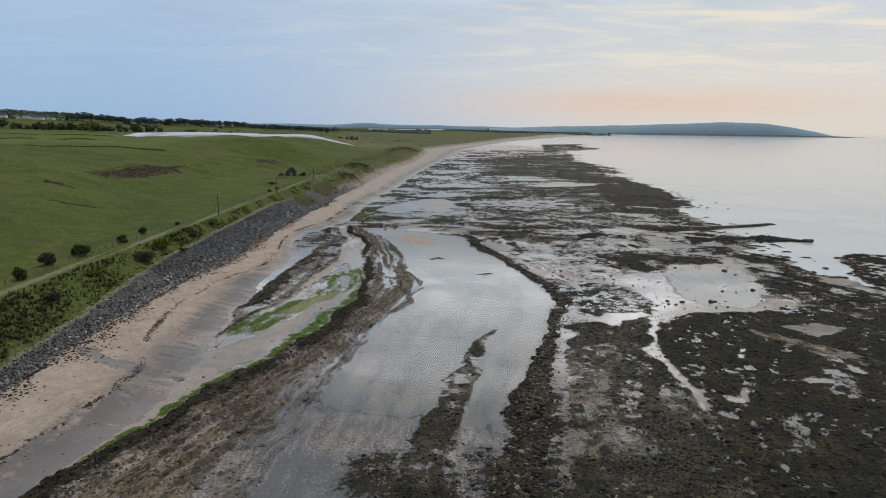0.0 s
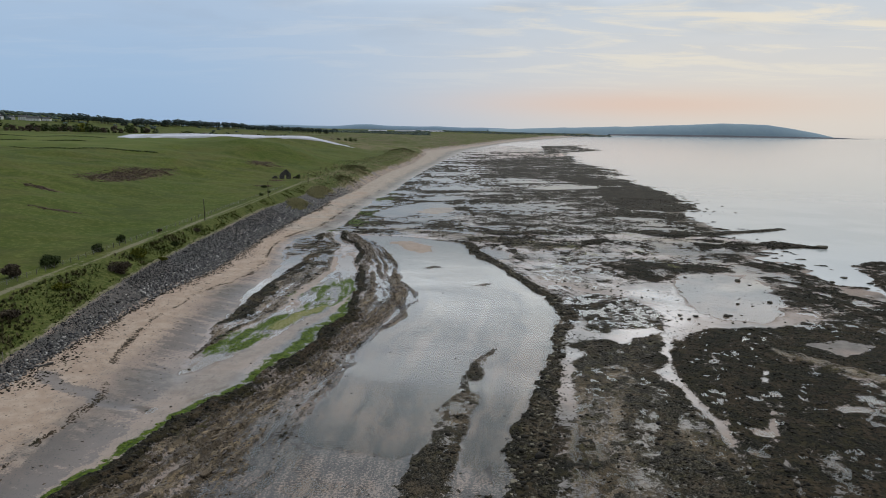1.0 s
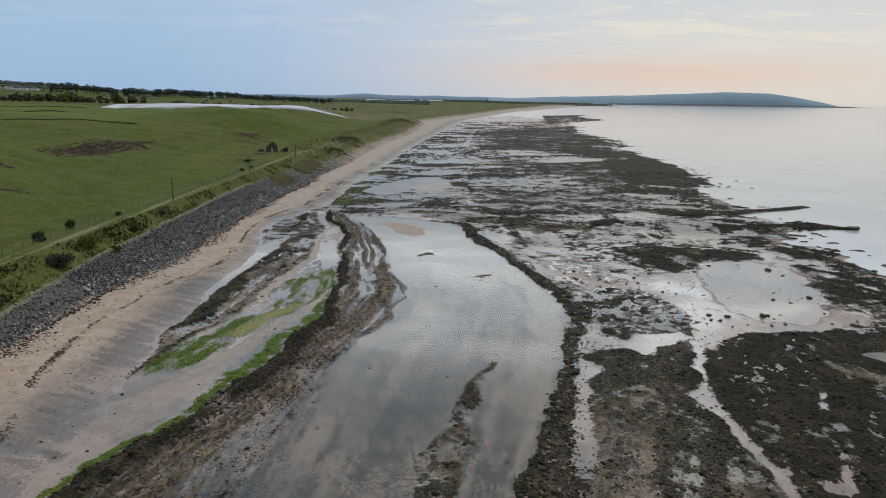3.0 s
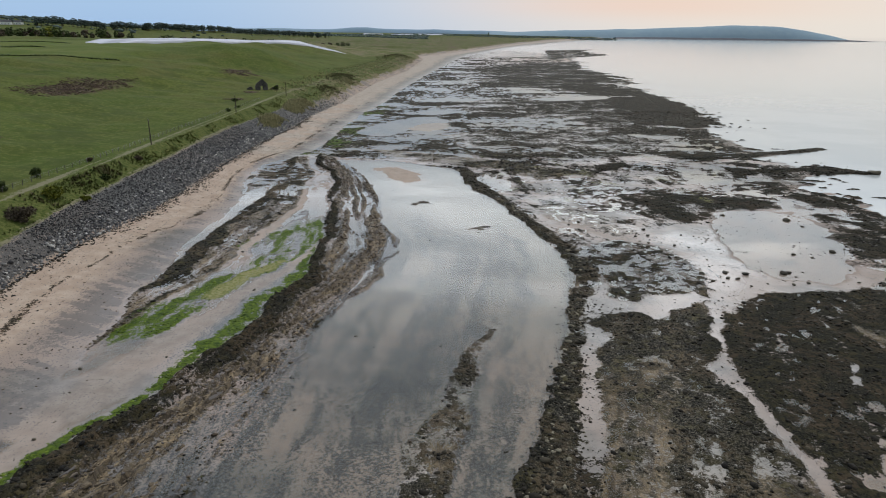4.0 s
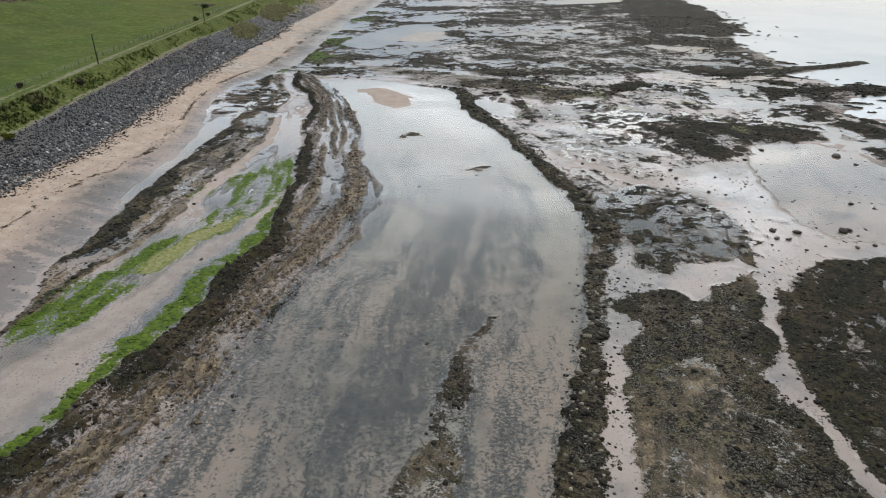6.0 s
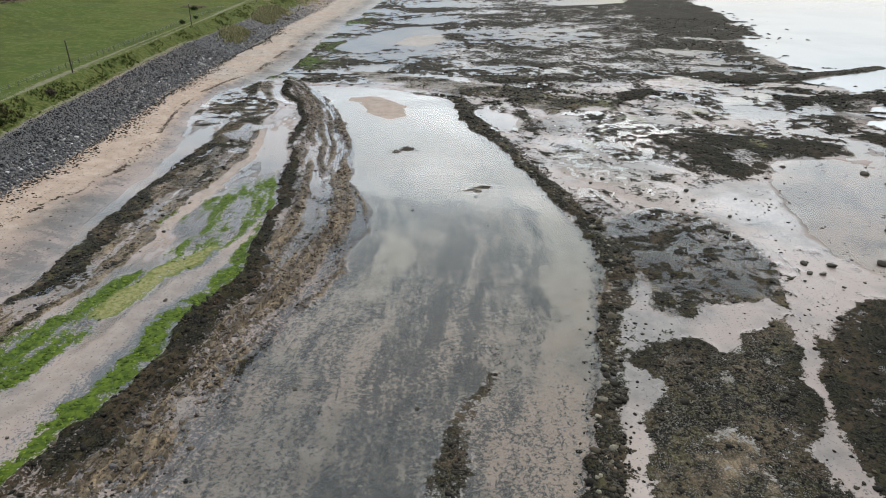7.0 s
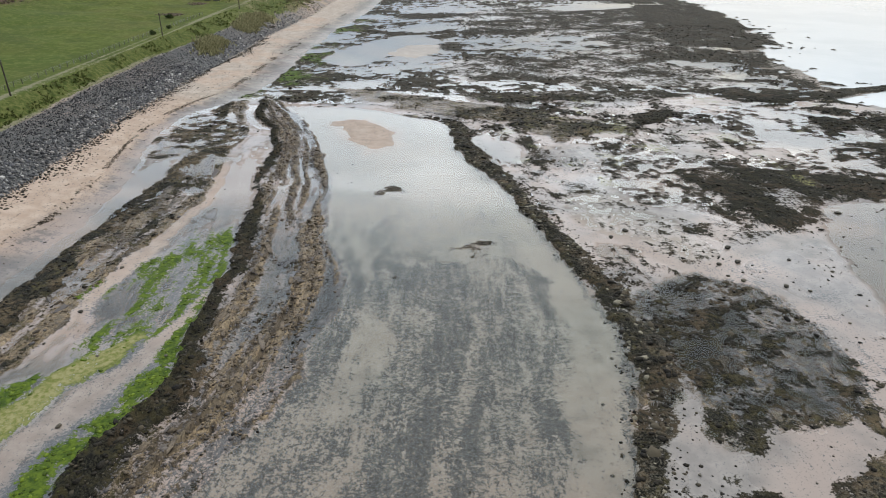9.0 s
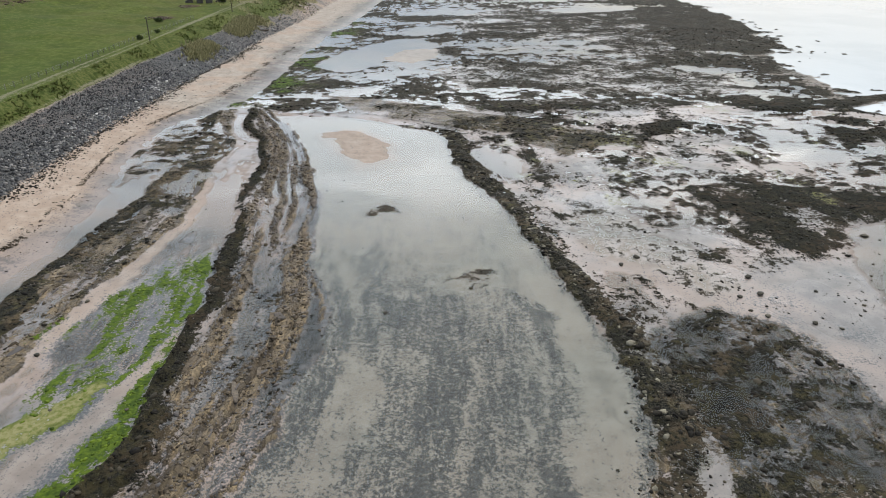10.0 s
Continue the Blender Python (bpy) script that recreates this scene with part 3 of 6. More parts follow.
FAR_POOL = [(-32, 305), (-28, 325), (-19.8, 343), (-6.3, 362), (6, 350), (3.7, 335.0), (-5.5, 332.4), (-10, 316), (-20.5, 297.4)]
FAR_BAR = [(-13, 318), (-6, 338), (5, 338), (6, 322), (-3, 312)]
SPIT = [(75, 268.3), (90.5, 274.9), (96.5, 270.2), (106.5, 269.2), (130.0, 279), (143.4, 286.1), (146, 282), (126.6, 270.2), (103.9, 261.2), (93.9, 254.6), (84.1, 252.5), (78, 260)]
SPIT_B = [(96.0, 257.0), (100.2, 251.7), (114.1, 252.6), (130, 246), (136, 236), (122, 236), (108.5, 239.4), (98.2, 236), (90, 222), (89, 233)]
SPIT_C = [(97, 214), (112, 208), (108, 190), (106, 178), (118, 150), (92, 150), (92, 178), (90, 200)]
SPIT_D = [(126, 208), (139, 216), (150, 214), (150, 190), (128, 160), (112, 150), (112, 166), (122, 190)]
POINT_DARK = [(80, 560), (125, 590), (146, 508), (144, 440), (137, 365), (112, 335), (92, 350), (98, 420), (110, 480)]
MASS_FAR = [(40, 560), (50, 800), (110, 900), (190, 980), (165, 740), (172, 680), (145, 600), (90, 545)]
REEF_FAR = [(160, 1060), (190, 1260), (220, 1520), (356, 1649), (300, 1500), (305, 1270), (205, 1119)]
BAND_A = [(20, 316), (39.4, 314), (58.2, 325), (72.9, 315), (76.0, 301), (92.2, 294), (90, 276), (71.9, 275), (62.9, 276), (43.7, 274), (35.5, 282), (10, 277), (4, 300)]
BAND_B = [(41.5, 458), (115, 470), (150, 490), (144, 424), (133, 370), (129, 350), (118, 335), (109, 338), (87, 323), (69, 328), (66, 362), (20, 372), (14, 420)]
PATCH_C = [(21.6, 231.0), (24.8, 227), (26.6, 217.4), (29.5, 212.3), (26.8, 207), (23, 210.6), (21.7, 218.4)]
LONG_POOL = [(52, 452), (80, 470), (127, 482), (130, 470), (96, 452), (70, 442)]
SLAB_LONG = [(61, 128), (65, 125.5), (72, 116.5), (79, 108.5), (86, 100), (82, 99.5), (75.5, 106.5), (69, 114.5), (62.5, 122)]
SAND_E = [(70, 131), (79, 134), (84, 131), (80, 126.5), (74, 124)]
SMALL_POOLS = [(60.9, 100.6, 2.6, 1.5), (44.6, 93.3, 1.8, 1.0), (66.5, 104.5, 1.4, 2.2), (71, 106, 1.2, 2.0)]


def land_height(x, y):
    """Bank, track and pasture above the revetment."""
    d = TRACK(y) - x
    calm = 1 - sstep(y, 700, 1300) * (1 - sstep(d, 300, 700))
    z = 9.0 + 17.0 * calm * sstep(d, 6, 150) + sstep(d, 200, 900) * 14 * sstep(y, 500, 1100)
    z = z + 11 * np.exp(-((x + 138) / 42) ** 2 - ((y - 535) / 60) ** 2)
    z = z + 20 * np.exp(-((x + 980) / 240) ** 2 - ((y - 1500) / 200) ** 2)
    z = z + fbm(x, y, 70, 5, 3) * 3.0 * sstep(d, 14, 70) + fbm(x, y, 26, 7, 2) * 0.9 * sstep(d, 10, 40) + fbm(x, y, 12, 9, 3) * 0.35 * sstep(d, 4, 20)
    far = sstep(y, 1200, 2600)
    return z * (1 - far) + far * (7 + 6 * sstep(d, 50, 900) + fbm(x, y, 300, 12, 3) * 3)


def shore(x, y):
    """Height of the ground and the weights of what covers it, for arrays of places."""
    wob = fbm(x, y, 9, 1, 3)
    xw = x + 1.1 * wob + 0.45 * fbm(x, y, 1.8, 2, 3)
    yw = y + 1.2 * fbm(x, y, 8, 3, 3) + 0.45 * fbm(x, y, 1.7, 4, 3)
    far_jit = np.clip((y - 240) / 60, 0, 8)
    toe, top, trk, bch = TOE(y), TOP(y), TRACK(y), BEACH(y)
    ll, pl, pr, lr, ch, sl, lg, se = LEDGE_L(y), POOL_L(y), POOL_R(y), LEDGE_R(y), CHANNEL(y), STREAM_L(y), LAGOON(y), SEA(y)
    # bedding: a coordinate across the ledges, which bend with the shore and lie across it farther on
    s = np.where(x < ll, (x - ll), np.where(x < pl, (x - ll) / np.maximum(pl - ll, 3) * 16, np.where(x < pr, 16 + (x - pl) / np.maximum(pr - pl, 3) * 28, 44 + (x - pr))))
    s = np.where(x > ch, s - (x - ch) * 0.25, s)
    sw = s + 0.8 * wob
    st_near = streaks(y, sw, 40)
    st_far = streaks(x + 40 * wob * 0.2, y - 0.10 * x + 4 * wob + 14 * fbm(x, y, 60, 43, 3), 41, 30.0, 7.5)
    turn = sstep(y + 0.25 * x - 8 * wob, 232, 262)
    st = st_near * (1 - turn) + st_far * turn
    patch, spotty = fbm(x, y, 6, 21, 4), fbm(x, y, 1.6, 22, 4)
    blot = fbm(x, y, 22, 23, 4)
    zero = np.zeros_like(x)
    weed, rock, green, gravel, stain, wet, pale = (zero.copy() for _ in range(7))

    def lay(field, mask, value):
        return field * (1 - mask) + mask * value

    # --- default: weedy flats to seaward, with wet sand between
    open_sand = sstep(yw, 142, 152) * (1 - sstep(yw, 260, 268)) * (1 - sstep(x - 0.25 * np.clip(y - 195, 0, 60), 92, 102))
    weed = 0.58 - 0.25 * open_sand + 0.42 * patch + 0.34 * st + 0.26 * blot + 0.34 * spotty
    flat_e = sstep(x, 18, 30) * (1 - sstep(y, 128, 150))
    weed = weed + 0.12 * flat_e + 0.28 * (1 - sstep(y + 5 * blot - 14 * sstep(x - ch, 0, 6), 72, 92)) + (0.20 + 0.30 * streaks(y, x - ch - 0.45 * (y - 100) + 2 * wob, 59, 22.0, 3.2)) * sstep(x - ch, -3, 4) * (1 - sstep(y, 140, 152))
    rock = rock + sstep(x, 16, 20) * (1 - sstep(y, 150, 165)) * (0.45 + 0.75 * fbm(x, y, 11, 64, 4) + 0.55 * streaks(y, x - ch - 0.45 * (y - 100) + 2 * wob, 60, 16.0, 2.4) * sstep(x - ch, -2, 4)) * (1 - 0.6 * sstep(x - ch, -2, 4))
    thinner = sstep(x - lr, 0.5, 2.5) * (1 - sstep(x + 1.5 * wob, 0.3 * y - 2, 0.3 * y + 3)) * (1 - sstep(y, 114, 124))
    weed = weed - thinner * (0.22 - 0.32 * fbm(x, y, 1.1, 69, 3))
    rock = np.maximum(rock, thinner * (0.65 + 0.4 * patch))
    puddle = sstep(-blot + 0.4 * patch, 0.10, 0.35)
    z = 0.01 + 0.14 * np.clip(weed - 0.45, 0, 0.7) + 0.09 * spotty * sstep(weed, 0.3, 0.6) + 0.004 * patch - 0.06 * puddle * (1 - sstep(weed, 0.35, 0.5))
    wet = zero + 0.75
    # --- far flats: long bands
    far = sstep(yw - 0.10 * np.clip(x, -40, 80), 252, 262)
    wf = 0.53 + 0.55 * st_far + 0.40 * blot + 0.42 * spotty + 0.30 * patch + 0.10 * sstep(x, 20, 80) + 0.16 * (1 - sstep(x, 10, 40)) * (1 - sstep(y, 330, 370))
    weed = lay(weed, far, wf)
    z = lay(z, far, -0.02 + 0.22 * np.clip(wf - 0.45, -0.5, 0.9) + 0.05 * spotty)
    green = far * (1 - sstep(x - bch, 4, 22)) * (1 - sstep(y, 380, 460)) * (0.26 + 0.5 * patch + 0.3 * st_far)
    # sand under the far pools is painted paler in place of mirrored sky
    pale = np.maximum(pale, 0.55 * far * (1 - sstep(green, 0.2, 0.5)))
    out = sstep(y, 950, 1250)
    weed = lay(weed, out, 0.15 + 0.5 * st_far)
    # --- between the beach and the ledges: stream bed and inner ledge
    m = (1 - sstep(xw, ll - 0.4, ll + 0.4)) * (1 - sstep(yw, 252, 262))
    weed, z, wet = lay(weed, m, 0.02 + 0.15 * spotty), lay(z, m, -0.008 + 0.03 * patch + 0.02 * st_near), lay(wet, m, 0.7)
    gs = sstep(inside(GREEN_A, xw, yw), -1.6, 1.0)
    green = np.maximum(green, gs * (0.62 + 0.55 * streaks(y, sw, 49, 9.0, 1.6) + 0.25 * patch + 0.3 * spotty) * m)
    gu = sstep(inside(GREEN_U, xw, yw), -1.2, 1.0)
    green = np.maximum(green, gu * (0.46 + 0.75 * streaks(y, sw, 49, 7.0, 1.5) + 0.25 * patch + 0.3 * spotty) * m)
    gravel = np.maximum(gravel, np.maximum(gs, gu) * 0.8 * m)
    gravel = np.maximum(gravel, m * (0.72 + 0.4 * patch + 0.4 * st_near) * sstep(y, 108, 130) * (1 - sstep(y, 176, 196)) * sstep(xw, ll - 11, ll - 6))
    green = np.maximum(green, m * sstep(xw, sl + 2, sl + 4) * sstep(y, 140, 152) * (1 - sstep(y, 176, 190)) * (0.30 + 0.6 * streaks(y, sw, 52, 8.0, 1.2) + 0.3 * patch))
    half = np.interp(y, [66, 95, 110, 119, 136, 148, 165], [0.7, 0.9, 1.3, 1.7, 1.7, 1.2, 0.6])
    strip = np.exp(-((xw - ll + half * 0.9) / half) ** 2) * sstep(y, 64, 74) * (1 - sstep(y, 150, 172))
    ticks = [95, 110, 120, 127, 136, 143.6, 148, 153, 160]
    mid = np.interp(y, ticks, [-40, -36, -33, -30.7, -28, -25.3, -23.6, -22.3, -21])
    wide = np.interp(y, ticks, [5, 4.5, 3.6, 2.6, 2.0, 1.7, 1.4, 1.1, 0.8])
    spill = np.exp(-((xw - mid) / wide) ** 4) * m * (1 - sstep(y, 158, 166))
    gravel, green, wet, z = gravel * (1 - spill), green * (1 - spill), lay(wet, spill, 0.35), lay(z, spill, 0.014)
    pale = np.maximum(pale, sstep(inside(OLIVE, xw, yw), -0.5, 0.8))
    green = np.maximum(green, sstep(inside(OLIVE, xw, yw), -0.8, 0.6) * (0.95 + 0.35 * streaks(y, sw, 53, 9.0, 1.1)))
    inner = sstep(xw, np.maximum(lg + 2.2, bch + 0.5) - 0.5, np.maximum(lg + 2.2, bch + 0.5) + 0.5) * (1 - sstep(xw, sl - 0.6, sl + 0.6)) * sstep(yw, 98, 116) * (1 - sstep(yw, 248, 258))
    iv = 0.66 + 0.75 * streaks(y, x - sl + 0.8 * wob, 58, 14.0, 1.5) + 0.30 * patch
    across = (xw - lg - 2.2) / np.maximum(sl - lg - 2.2, 2)
    head = sstep(y + 4 * wob, 192, 206)
    wi = 0.30 + 0.75 * (1 - sstep(across + 0.25 * patch, 0.30, 0.52)) + 0.35 * st_near + 0.45 * spotty + head * (0.55 * patch - 0.05)
    iv = iv + head * (0.10 + 0.5 * patch)
    weed, rock = lay(weed, inner, wi), lay(rock, inner, iv)
    z = lay(z, inner, 0.03 + 0.26 * np.clip(iv - 0.3, -0.25, 0.8) + 0.10 * spotty - 0.02 * head)
    bar = np.exp(-((xw - sl - 1.0) / 1.0) ** 4) * sstep(yw, 148, 165) * (1 - sstep(yw, 205, 220))
    z, gravel, wet, green = lay(z, bar, 0.022), gravel * (1 - bar), lay(wet, bar, 0.25), green * (1 - 0.9 * bar)
    q = sstep(inside(HEAD, xw + 0.8 * patch, yw + 1.2 * spotty), -1.0, 1.0)
    wm = 0.60 + 0.60 * patch + 0.50 * spotty
    weed, rock = lay(weed, q, wm), lay(rock, q, 0.70 + 0.6 * fbm(x, y, 4, 74, 3))
    z, gravel = lay(z, q, 0.045 + 0.16 * (patch + 0.8 * spotty)), lay(gravel, q, 0.3)
    lag = np.exp(-((xw - lg) / 2.2) ** 4) * sstep(yw, 146, 166) * (1 - sstep(yw, 204, 211))
    z = lay(z, lag, -0.06)
    weed, rock = weed * (1 - lag), rock * (1 - lag)
    # --- the brown ledges between stream and pool
    m = sstep(xw, ll - 0.3, ll + 0.5) * (1 - sstep(xw, pl - 0.4, pl + 0.4)) * (1 - sstep(yw, 250, 258))
    near_w = np.exp(-(np.clip(xw - ll, 0, 50) / (4.8 - 2.6 * sstep(y, 138, 158))) ** 3)
    thin = 1 - sstep((xw - ll) / np.maximum(pl - ll, 2), 0.48 + 0.12 * patch, 0.95 + 0.1 * patch)
    saw = np.mod(sw / 2.1 + 0.5 * fbm(x, y, 7, 48, 3), 1.0)
    fine_saw = np.mod(sw / 0.75 + 0.6 * fbm(x, y, 5, 50, 3), 1.0)
    braid = sstep(y, 140, 175)
    rv = 0.30 + (0.55 - 0.30 * braid) * thin + (0.45 + 0.80 * braid) * st_near + 0.20 * patch + 0.25 * (saw - 0.5) + 0.16 * (fine_saw - 0.5) + 0.03 * braid
    weed = lay(weed, m, -0.05 + 1.05 * near_w + 0.35 * patch - 0.25 * st_near + 0.15 * blot + 0.30 * (1 - thin) * (1 - braid) * sstep(spotty, 0.0, 0.5))
    rock = lay(rock, m, rv * (1 - 0.75 * near_w))
    z = lay(z, m, 0.03 - 0.03 * braid + 0.30 * np.clip(rv - 0.25, -0.12 - 0.15 * braid, 0.9) + 0.25 * near_w + 0.55 * (saw - 0.25) * np.clip(rv, 0, 0.8) + (0.26 * spotty + 0.16 * fbm(x, y, 0.9, 70, 2)) * np.clip(rv, 0, 0.8))
    scarp = m * np.maximum(np.exp(-((saw - 0.0) / 0.13) ** 2) + np.exp(-((saw - 1.0) / 0.10) ** 2), 0.42 * np.exp(-((fine_saw - 0.5) / 0.18) ** 2) * sstep(spotty, -0.3, 0.3))
    gravel, wet = lay(gravel, m, 0.50 + 0.3 * (1 - thin) + 0.4 * patch), lay(wet, m, 0.30 + 0.35 * braid)
    green = np.maximum(green, strip * (0.80 + 0.55 * spotty + 0.2 * patch) * 1.15)
    z = z + 0.10 * np.clip(green, 0, 1)
    # --- the main pool
    m = sstep(xw, pl - 0.3, pl + 0.3) * (1 - sstep(xw, pr - 0.25, pr + 0.25)) * (1 - sstep(yw, 246, 250))
    deep = sstep(y, 78, 105)
    weed, rock, green = weed * (1 - m), rock * (1 - m), green * (1 - m)
    z = lay(z, m, -0.04 - 0.16 * deep + 0.03 * patch)
    runs = streaks(y, sw, 57, 46.0, 2.4, 4)
    bed = sstep(inside(POOL_WEED, xw, yw), -1.0, 1.2) * (0.56 + 0.45 * runs + 0.12 * patch + 0.14 * spotty) * sstep(pr - xw + 1.5 * patch, 3.0, 6.5)
    bed = np.maximum(bed, (0.30 + 0.50 * runs + 0.12 * patch + 0.14 * spotty) * sstep(240 - y, 36, 72) * sstep(pr - xw, 4, 8))
    nearbed = (1 - sstep(y, 104, 134)) * (0.50 + 0.12 * patch + 0.52 * runs + 0.14 * spotty)
    gravel = lay(gravel, m, np.maximum(bed, nearbed))
    gravel = gravel * (1 - 0.8 * m * sstep(inside(POOL_SAND, xw, yw), -1.0, 1.0))
    z = z + m * 0.08 * np.clip(bed, 0, 1)
    bare = m * (1 - sstep(yw + 0.35 * (x + 14), 84, 94))
    z, gravel, wet = lay(z, bare, 0.015 + 0.035 * patch), lay(gravel, bare, 0.72 + 0.35 * patch + 0.25 * st_near), lay(wet, bare, 0.35)
    warm_bed = 0.12 * m * deep
    pale = lay(pale, m, 0.10 + 0.80 * sstep(y, 112, 160))
    # a dark fringe in the pool along the seaward ledge, laid with the gravel weight
    gravel = np.maximum(gravel, m * 0.75 * np.exp(-((pr - xw) / 0.9) ** 2) * deep)
    fore = m * (1 - sstep(yw, 72, 84)) * sstep(xw, -14, -9)
    weed, z = lay(weed, fore, 0.40 + 0.5 * patch), lay(z, fore, 0.04 + 0.06 * patch)
    q = sstep(inside(SAND_BAR, xw + 0.8 * patch, yw + 1.2 * patch), -4.0, 1.2)
    warm = q.copy()
    z = z + q * (0.232 + 0.012 * spotty)
    gravel, pale = gravel * (1 - q), pale * (1 - q)
    for isle, h, bare_sand in ((ISLE_A, 0.26, 0.1), (ISLE_B, 0.23, 0.8)):
        q = sstep(inside(isle, xw, yw), -1.2, 1.0)
        z = z + q * (h - 0.075 + 0.10 * spotty)
        warm = np.maximum(warm, bare_sand * q)
        weed = np.maximum(weed, q * (0.58 - 0.25 * bare_sand + 0.7 * spotty))
        gravel = gravel * (1 - q)
    q = sstep(inside(RIB, xw, yw), -0.6, 0.8)
    lump = q * np.maximum(0.46 + 0.4 * spotty, 0.70 - 0.10 * sstep(y, 108, 122) + 0.45 * patch + 0.30 * st_near + 0.25 * spotty)
    weed, rock = np.maximum(weed, lump), np.maximum(rock, q * (0.35 + 0.5 * fbm(x, y, 4, 61, 3)))
    z, pale = z + np.clip(lump, 0, 1) * 0.38, lay(pale, q, 0.55)
    q = sstep(-np.hypot((xw - 8.3) / 1.5, (yw - 125) / 2.4), -1.15, -0.75)
    weed, rock, gravel, pale, z = weed * (1 - q), rock * (1 - q), lay(gravel, q, 1.0), pale * (1 - q), lay(z, q, -0.35)
    # --- the dark ledge along the pool's seaward side
    xe = xw + 0.8 * patch + 0.5 * spotty
    m = sstep(xe, pr - 0.3, pr + 0.5) * (1 - sstep(xe, lr - 0.5, lr + 0.3)) * (1 - sstep(yw, 236, 246))
    pale = np.maximum(pale * (1 - m), 0.55 * m * sstep((xw - pr) / (lr - pr + 0.01) + 0.3 * patch, 0.25, 0.8))
    pale = np.maximum(pale, 0.75 * sstep(x, 19, 23) * (1 - sstep(x - ch, -6, 2)) * (1 - sstep(y, 128, 142)) * sstep(y + 6 * patch, 62, 76))
    weed = lay(weed, m, 0.98 + 0.30 * patch + 0.2 * spotty - 0.15 * sstep(fbm(x, y, 3, 62, 3), 0.1, 0.5) * sstep((xw - pr) / (lr - pr + 0.01), 0.3, 0.8))
    rock = lay(rock, m, 0.42 + 0.4 * patch)
    z = lay(z, m, 0.20 + 0.22 * patch + 0.18 * spotty)
    # --- sandy strips, flats and pools to seaward
    sand = np.exp(-((xw - lr - 1.5) / 1.5) ** 4) * (1 - sstep(yw, 140, 150)) * sstep(y + 10 * patch, 92, 104)
    sand = np.maximum(sand, np.exp(-((xw - ch) / (np.interp(y, [85, 97, 108], [0.5, 0.8, 1.45]) + 0.5 * wob)) ** 4) * sstep(yw, 82, 98) * (1 - sstep(yw, 138, 146)))
    sand = np.maximum(sand, np.exp(-((xw - RIVULET(y)) / (0.6 + 0.4 * wob)) ** 4) * sstep(patch + 0.3 * wob, -0.1, 0.2) * (1 - sstep(yw, 124, 132)))
    for px, py, ra, rb in SMALL_POOLS:
        sand = np.maximum(sand, sstep(-np.hypot((xw + 1.3 * patch - px) / ra, (yw - py + 0.8 * spotty) / rb), -1.2, -0.8))
    for poly in (SAND_FLAT, SAND_B, SAND_C, SAND_E):
        sand = np.maximum(sand, sstep(inside(poly, xw, yw), -0.8, 0.8))
    sand = np.clip(sand - 0.35 * sstep(spotty + 0.6 * patch, 0.45, 0.85), 0, 1)
    keep = sand * (1 - sstep(inside(SAND_C, xw, yw), -3, 3) * 0.35)
    weed, rock, z = weed * (1 - keep), rock * (1 - keep), lay(z, keep, 0.014 + 0.004 * patch)
    wet, pale = lay(wet, keep, np.clip(0.50 + 0.7 * blot, 0, 1)), pale * (1 - 0.9 * keep)
    wet = wet * (1 - 0.8 * sstep(inside(SAND_E, xw, yw), -1, 1))
    for px, py, ra, rb in SMALL_POOLS:
        z = lay(z, sstep(-np.hypot((xw + 1.3 * patch - px) / ra, (yw - py + 0.8 * spotty) / rb), -1.0, -0.6), -0.06)
    for poly in (WEED_ISLE, WEED_ISLE_B):
        q = sstep(inside(poly, xw + 0.6 * patch, yw + 0.6 * spotty), -0.6, 0.6)
        weed, z = lay(weed, q, 0.95 + 0.35 * spotty), lay(z, q, 0.10 + 0.06 * spotty)
    q = sstep(inside(EAST_POOL, xw + 0.8 * patch, yw + 0.8 * spotty), -1.0, 0.8)
    weed, rock, gravel = lay(weed, q, 0.46 + 0.30 * patch + 0.55 * spotty), lay(rock, q, 0.45), lay(gravel, q, 0.9)
    z = lay(z, q, 0.002 + 0.06 * fbm(x, y, 0.9, 65, 3) + 0.03 * patch)
    q = sstep(inside(DARK_MIRROR, xw + 0.9 * patch, yw + 0.9 * spotty), -0.8, 0.8)
    isles = sstep(fbm(x, y, 2.0, 67, 4), 0.02, 0.25)
    z, weed = lay(z, q, -0.07 + 0.20 * isles), lay(weed, q, 0.70 + 0.4 * spotty)
    q = sstep(inside(RIGHT_POOL, xw, yw), -3, 3)
    z = lay(z, q, -0.07 + 0.02 * patch)
    q = sstep(inside(MASS_R, xw + 2 * patch, yw + 2 * spotty), -2.0, 2.0)
    wm = 0.66 + 0.40 * patch + 0.40 * spotty + 0.3 * st
    weed, z = lay(weed, q, wm), lay(z, q, -0.01 + 0.18 * np.clip(wm - 0.3, -0.2, 0.7))
    q = sstep(inside(MAT_LOOSE, xw + 1.5 * patch, yw + 1.5 * spotty), -1.5, 1.5)
    wm = 0.42 + 0.55 * spotty + 0.35 * patch + 0.25 * fbm(x, y, 0.8, 68, 2)
    weed, z = lay(weed, q, wm), lay(z, q, -0.01 + 0.14 * np.clip(wm - 0.3, -0.2, 0.6))
    q = sstep(inside(THIN_WEED, xw + 1.5 * patch, yw + 1.5 * spotty), -1.5, 1.0)
    wm = 0.36 + 0.50 * spotty + 0.40 * patch
    weed, pale, z = lay(weed, q, wm), lay(pale, q, 0.5), lay(z, q, 0.015 + 0.08 * np.clip(wm - 0.3, -0.2, 0.6))
